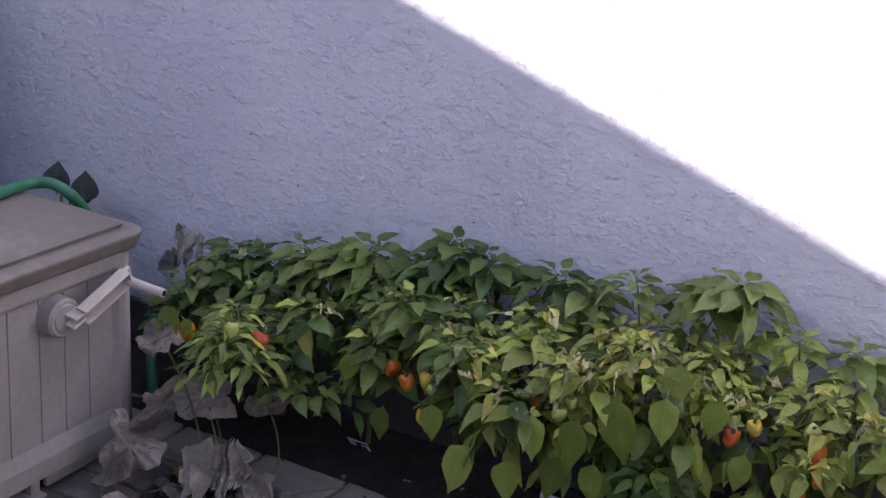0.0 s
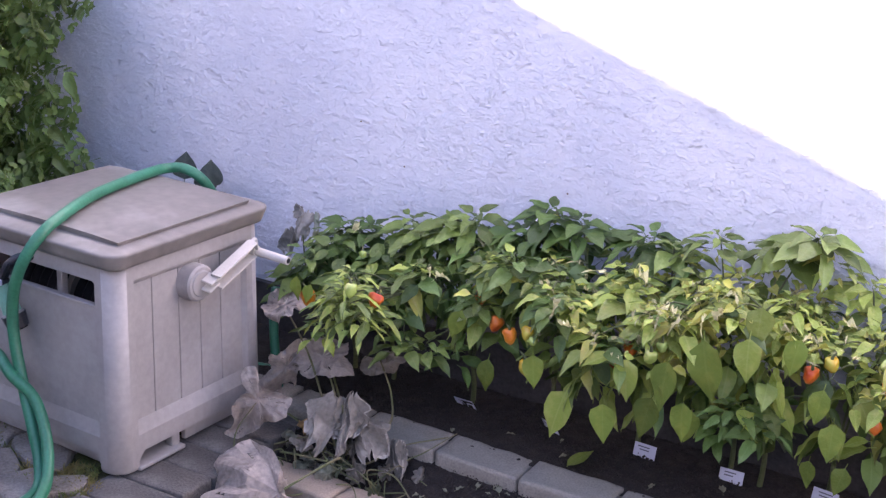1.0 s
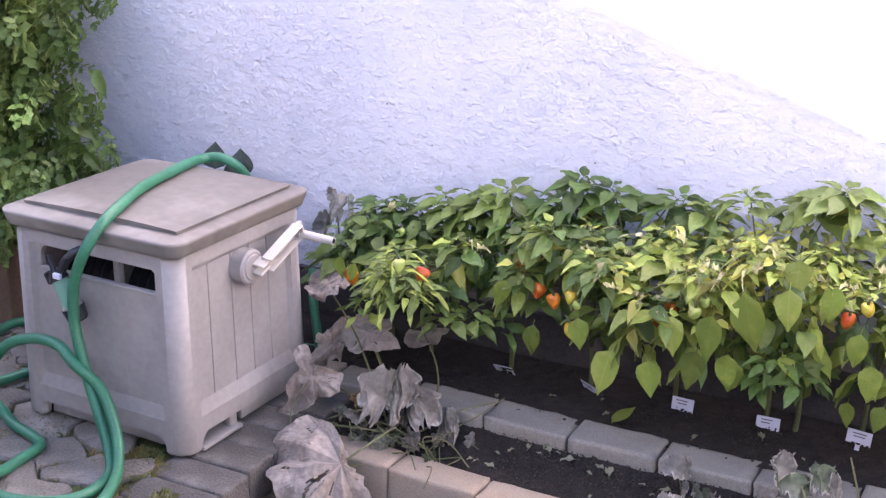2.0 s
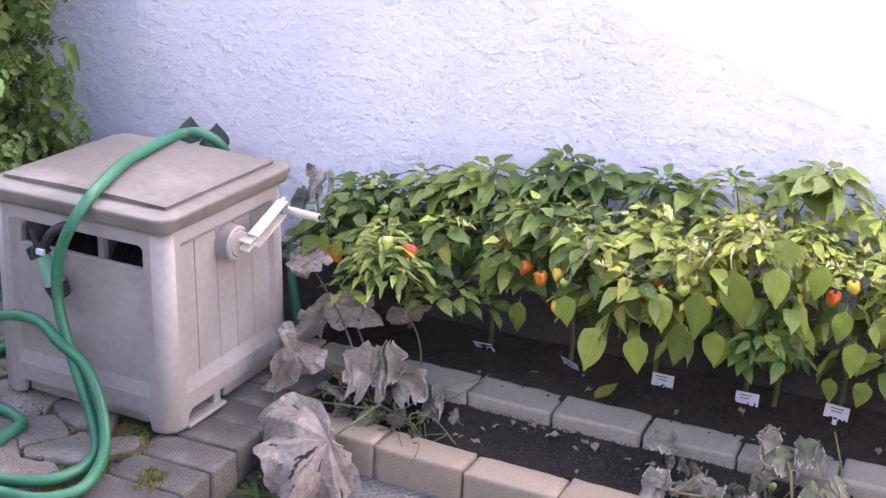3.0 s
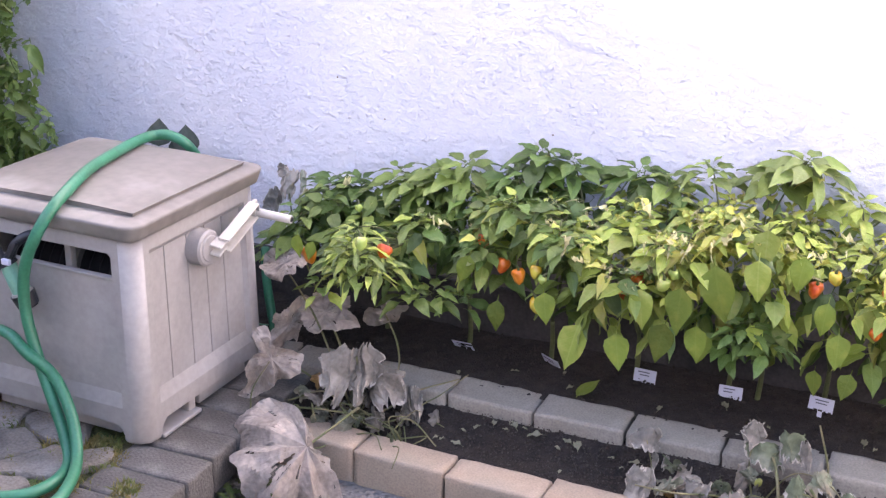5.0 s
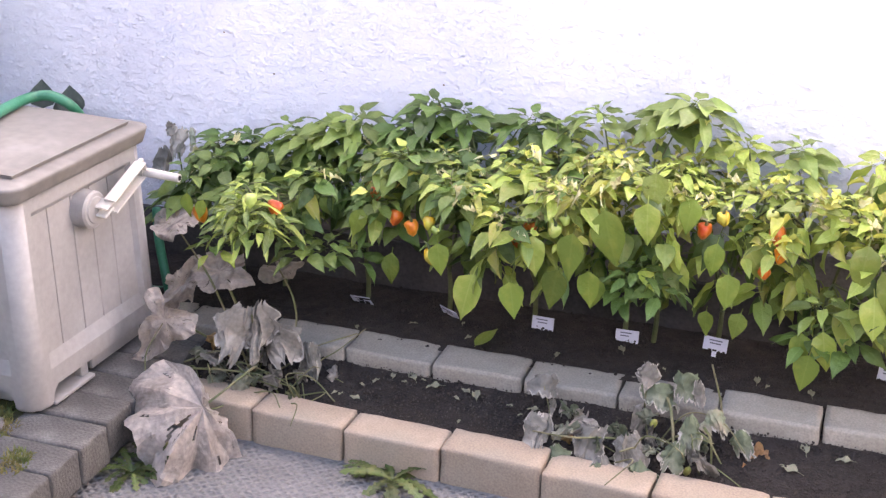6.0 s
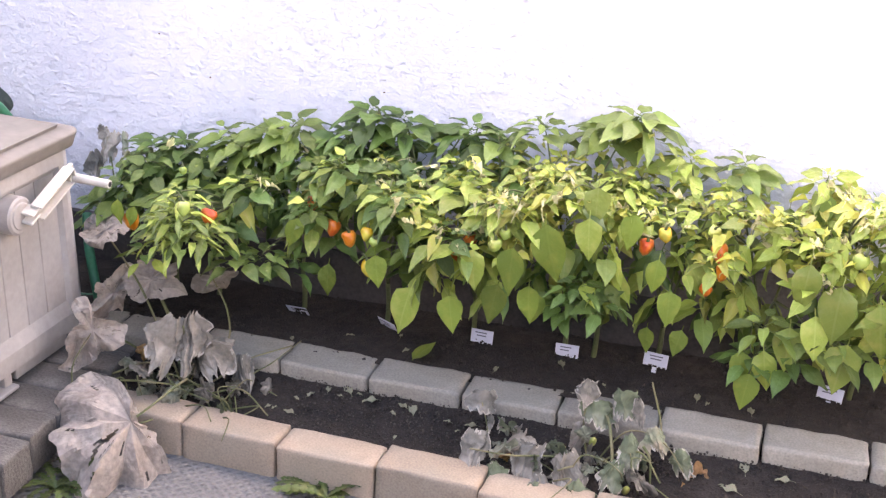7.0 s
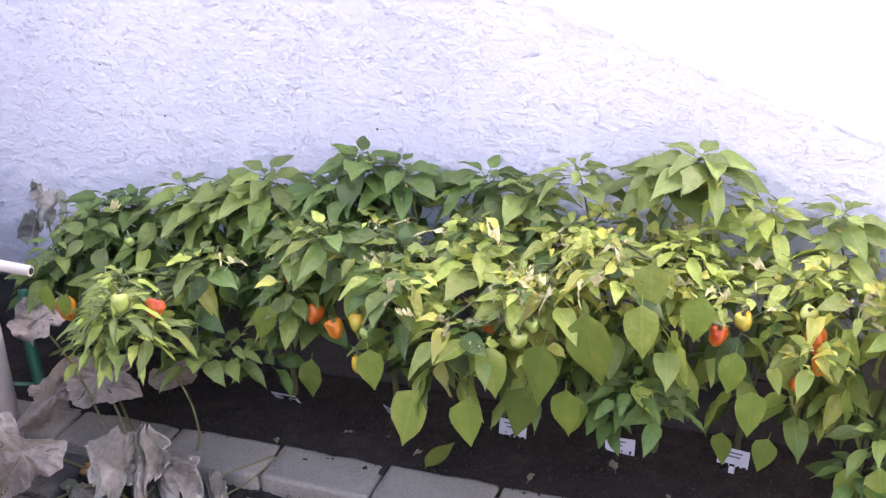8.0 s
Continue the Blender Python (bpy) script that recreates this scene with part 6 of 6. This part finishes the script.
# ---- soil crumbs ----
def crumbs(name, label, x0, x1, y0, y1, z, n, r0, r1, seed, mat, slope=None):
    rng = random.Random(seed)
    verts, faces = [], []
    shape = [(1, 0, 0), (-1, 0, 0), (0, 1, 0), (0, -1, 0), (0, 0, 1), (0, 0, -1)]
    tris = [(0, 2, 4), (2, 1, 4), (1, 3, 4), (3, 0, 4), (2, 0, 5), (1, 2, 5), (3, 1, 5), (0, 3, 5)]
    for k in range(n):
        c = Vector((rng.uniform(x0, x1), rng.uniform(y0, y1), z + rng.uniform(-0.002, 0.004)))
        c.z += slope(c.y) if slope else 0.0
        r = r0 + (r1 - r0) * rng.random() ** 3
        b = len(verts)
        turn = Euler((rng.uniform(0, 6), rng.uniform(0, 6), rng.uniform(0, 6))).to_matrix()
        for s in shape:
            verts.append(c + turn @ (Vector(s) * r * rng.uniform(0.6, 1.2)))
        faces += [tuple(b + i for i in f) for f in tris]
    me = bpy.data.meshes.new(name)
    me.from_pydata(verts, [], faces)
    me.materials.append(mat)
    tagged(new(name, me), label, "soil", kind="stuff")


crumbs("soil_crumbs", "dark crumbs of earth on the soil", -0.4, 1.6, 2.26, 2.40, 0.002, 9000, 0.001, 0.0042, 1, CRUMB, trench_z)
crumbs("gravel", "pale gravel bits in the soil", 0.0, 0.6, 2.26, 2.39, 0.003, 1100, 0.001, 0.0036, 2, GRIT, trench_z)
crumbs("soil_crumbs", "dark crumbs of earth on the raised bed", -0.6, 1.7, 2.48, 2.74, 0.024, 6000, 0.001, 0.0045, 5, CRUMB)


# ---- border blocks ----
def tumbled(size, seed, rough=0.0024, radius=0.0052):
    """A tumbled concrete block with worn, chipped edges, its origin at the top centre."""
    bm = bmesh.new()
    bmesh.ops.create_cube(bm, size=1)
    bmesh.ops.subdivide_edges(bm, edges=bm.edges[:], cuts=9, use_grid_fill=True)
    half = Vector(size) / 2
    off = seed * 7.3
    for v in bm.verts:
        q = Vector([math.copysign(abs(2 * c) ** 0.62 / 2, c) for c in v.co])
        q = Vector((q.x * size[0], q.y * size[1], q.z * size[2]))
        r = radius * (1 + 0.7 * noise.noise(q * 22 + Vector((off, 0, 0))))
        core = Vector([max(-h + r, min(h - r, c)) for h, c in zip(half, q)])
        d = q - core
        q = core + d.normalized() * r if d.length > 1e-6 else q
        q += noise.noise_vector(q * 26 + Vector((off, 0, 0))) * rough + noise.noise_vector(q * 80 + Vector((0, off, 0))) * rough * 0.6
        v.co = q - Vector((0, 0, half.z))
    me = bpy.data.meshes.new("edging_block")
    bm.to_mesh(me)
    bm.free()
    me.polygons.foreach_set("use_smooth", [True] * len(me.polygons))
    return me


def row_of_blocks(label, mat, start, pitch, count, size, turn, seed):
    rng = random.Random(seed)
    row = thing("block_edging", start, turn, label, "garden edging")
    shapes = [tumbled((pitch - 0.005, size[0], size[1]), seed + k) for k in range(5)]
    for me in shapes:
        me.materials.append(mat)
    for k in range(count):
        ob = new("edging_block", shapes[k % 5])
        ob.parent = row
        ob.matrix_basis = pose(pitch * (k + 0.5), rng.uniform(-0.003, 0.003), rng.uniform(-0.003, 0.003), rng.uniform(-1, 1), rng.uniform(-0.6, 0.6), rng.uniform(-1.0, 1.0))
    return row


row_of_blocks("row of grey tumbled concrete blocks edging the raised bed", BLOCK, (0.137 - 4 * 0.1985, 2.444, 0.027), 0.1985, 12, (0.096, 0.12), 0.0, 1)
row_of_blocks("row of warm sandy concrete blocks edging the path", BLOCK_WARM, (-0.177 - 0.207 * 1, 2.226, -0.029), 0.207, 9, (0.084, 0.10), -2.0, 2)


# ---- pavers ----
edge = thing("paver_border", (-0.485, 0, 0), 0, "row of grey rectangular concrete pavers at the edge of the paving", "paving", kind="structure")
shapes = [tumbled((0.185, 0.091, 0.085), 31 + k, 0.0014, 0.006) for k in range(4)]
for me in shapes:
    me.materials.append(PAVER)
rng = random.Random(9)
y = 0.62
k = 0
while y < 2.48:
    ob = new("paver", shapes[k % 4])
    ob.parent = edge
    ob.matrix_basis = pose(rng.uniform(-0.003, 0.003), y, rng.uniform(-0.003, 0.002), 0, 0, rng.uniform(-0.8, 0.8))
    y += 0.0945
    k += 1


def settle(x, y):
    """The wandering joints of the paving: how far a point of the even pattern lies off."""
    return (x + 0.020 * math.sin(y * 33 + 1.3) + 0.013 * math.sin(y * 61 + x * 9) + 0.012 * noise.noise((x * 9, y * 9, 4.0)),
            y + 0.018 * math.sin(x * 29 + 0.4) + 0.011 * math.sin(x * 53 + y * 11) + 0.012 * noise.noise((x * 9, y * 9, 11.0)))


def wavy_stone(cx, cy, sx, sy, seed):
    """A worn interlocking stone whose wavy sides follow its neighbours'; its origin is at (cx, cy)."""
    bm = bmesh.new()
    rings = []
    for z, inset in ((-0.05, 0.0), (-0.009, 0.0), (-0.0035, 0.002), (-0.0008, 0.006), (0.0, 0.02)):
        ring = []
        for k in range(64):
            a = 2 * math.pi * k / 64
            c, s = math.cos(a), math.sin(a)
            x = (sx / 2 - inset) * math.copysign(abs(c) ** 0.27, c)
            yy = (sy / 2 - inset) * math.copysign(abs(s) ** 0.27, s)
            px, py = settle(cx + x, cy + yy)
            chip = 0.006 * noise.noise((px * 38, py * 38, seed)) + 0.003 * noise.noise((px * 110, py * 110, seed))
            ring.append(bm.verts.new((px - cx + chip * c, py - cy + chip * s, z + 0.003 * noise.noise((px * 26, py * 26, 2.0)))))
        rings.append(ring)
    for a, b in zip(rings, rings[1:]):
        for k in range(64):
            bm.faces.new((a[k], a[(k + 1) % 64], b[(k + 1) % 64], b[k]))
    bm.faces.new(rings[-1])
    me = bpy.data.meshes.new("paving_stone")
    bm.to_mesh(me)
    bm.free()
    me.materials.append(STONE)
    return me


court = thing("stone_paving", (0, 0, 0), 0, "worn grey interlocking paving stones with mossy joints", "paving", kind="structure")
rng = random.Random(12)
for j in range(19):
    for i in range(14):
        cx, cy = -0.668 - 0.176 * i - (0.088 if j % 2 else 0), 0.30 + 0.130 * j
        ob = new("paving_stone", wavy_stone(cx, cy, 0.167, 0.121, 14 * j + i))
        ob.parent = court
        ob.matrix_basis = pose(cx, cy, rng.uniform(-0.005, 0.003), rng.uniform(-1.4, 1.4), rng.uniform(-1.2, 1.2), 0)
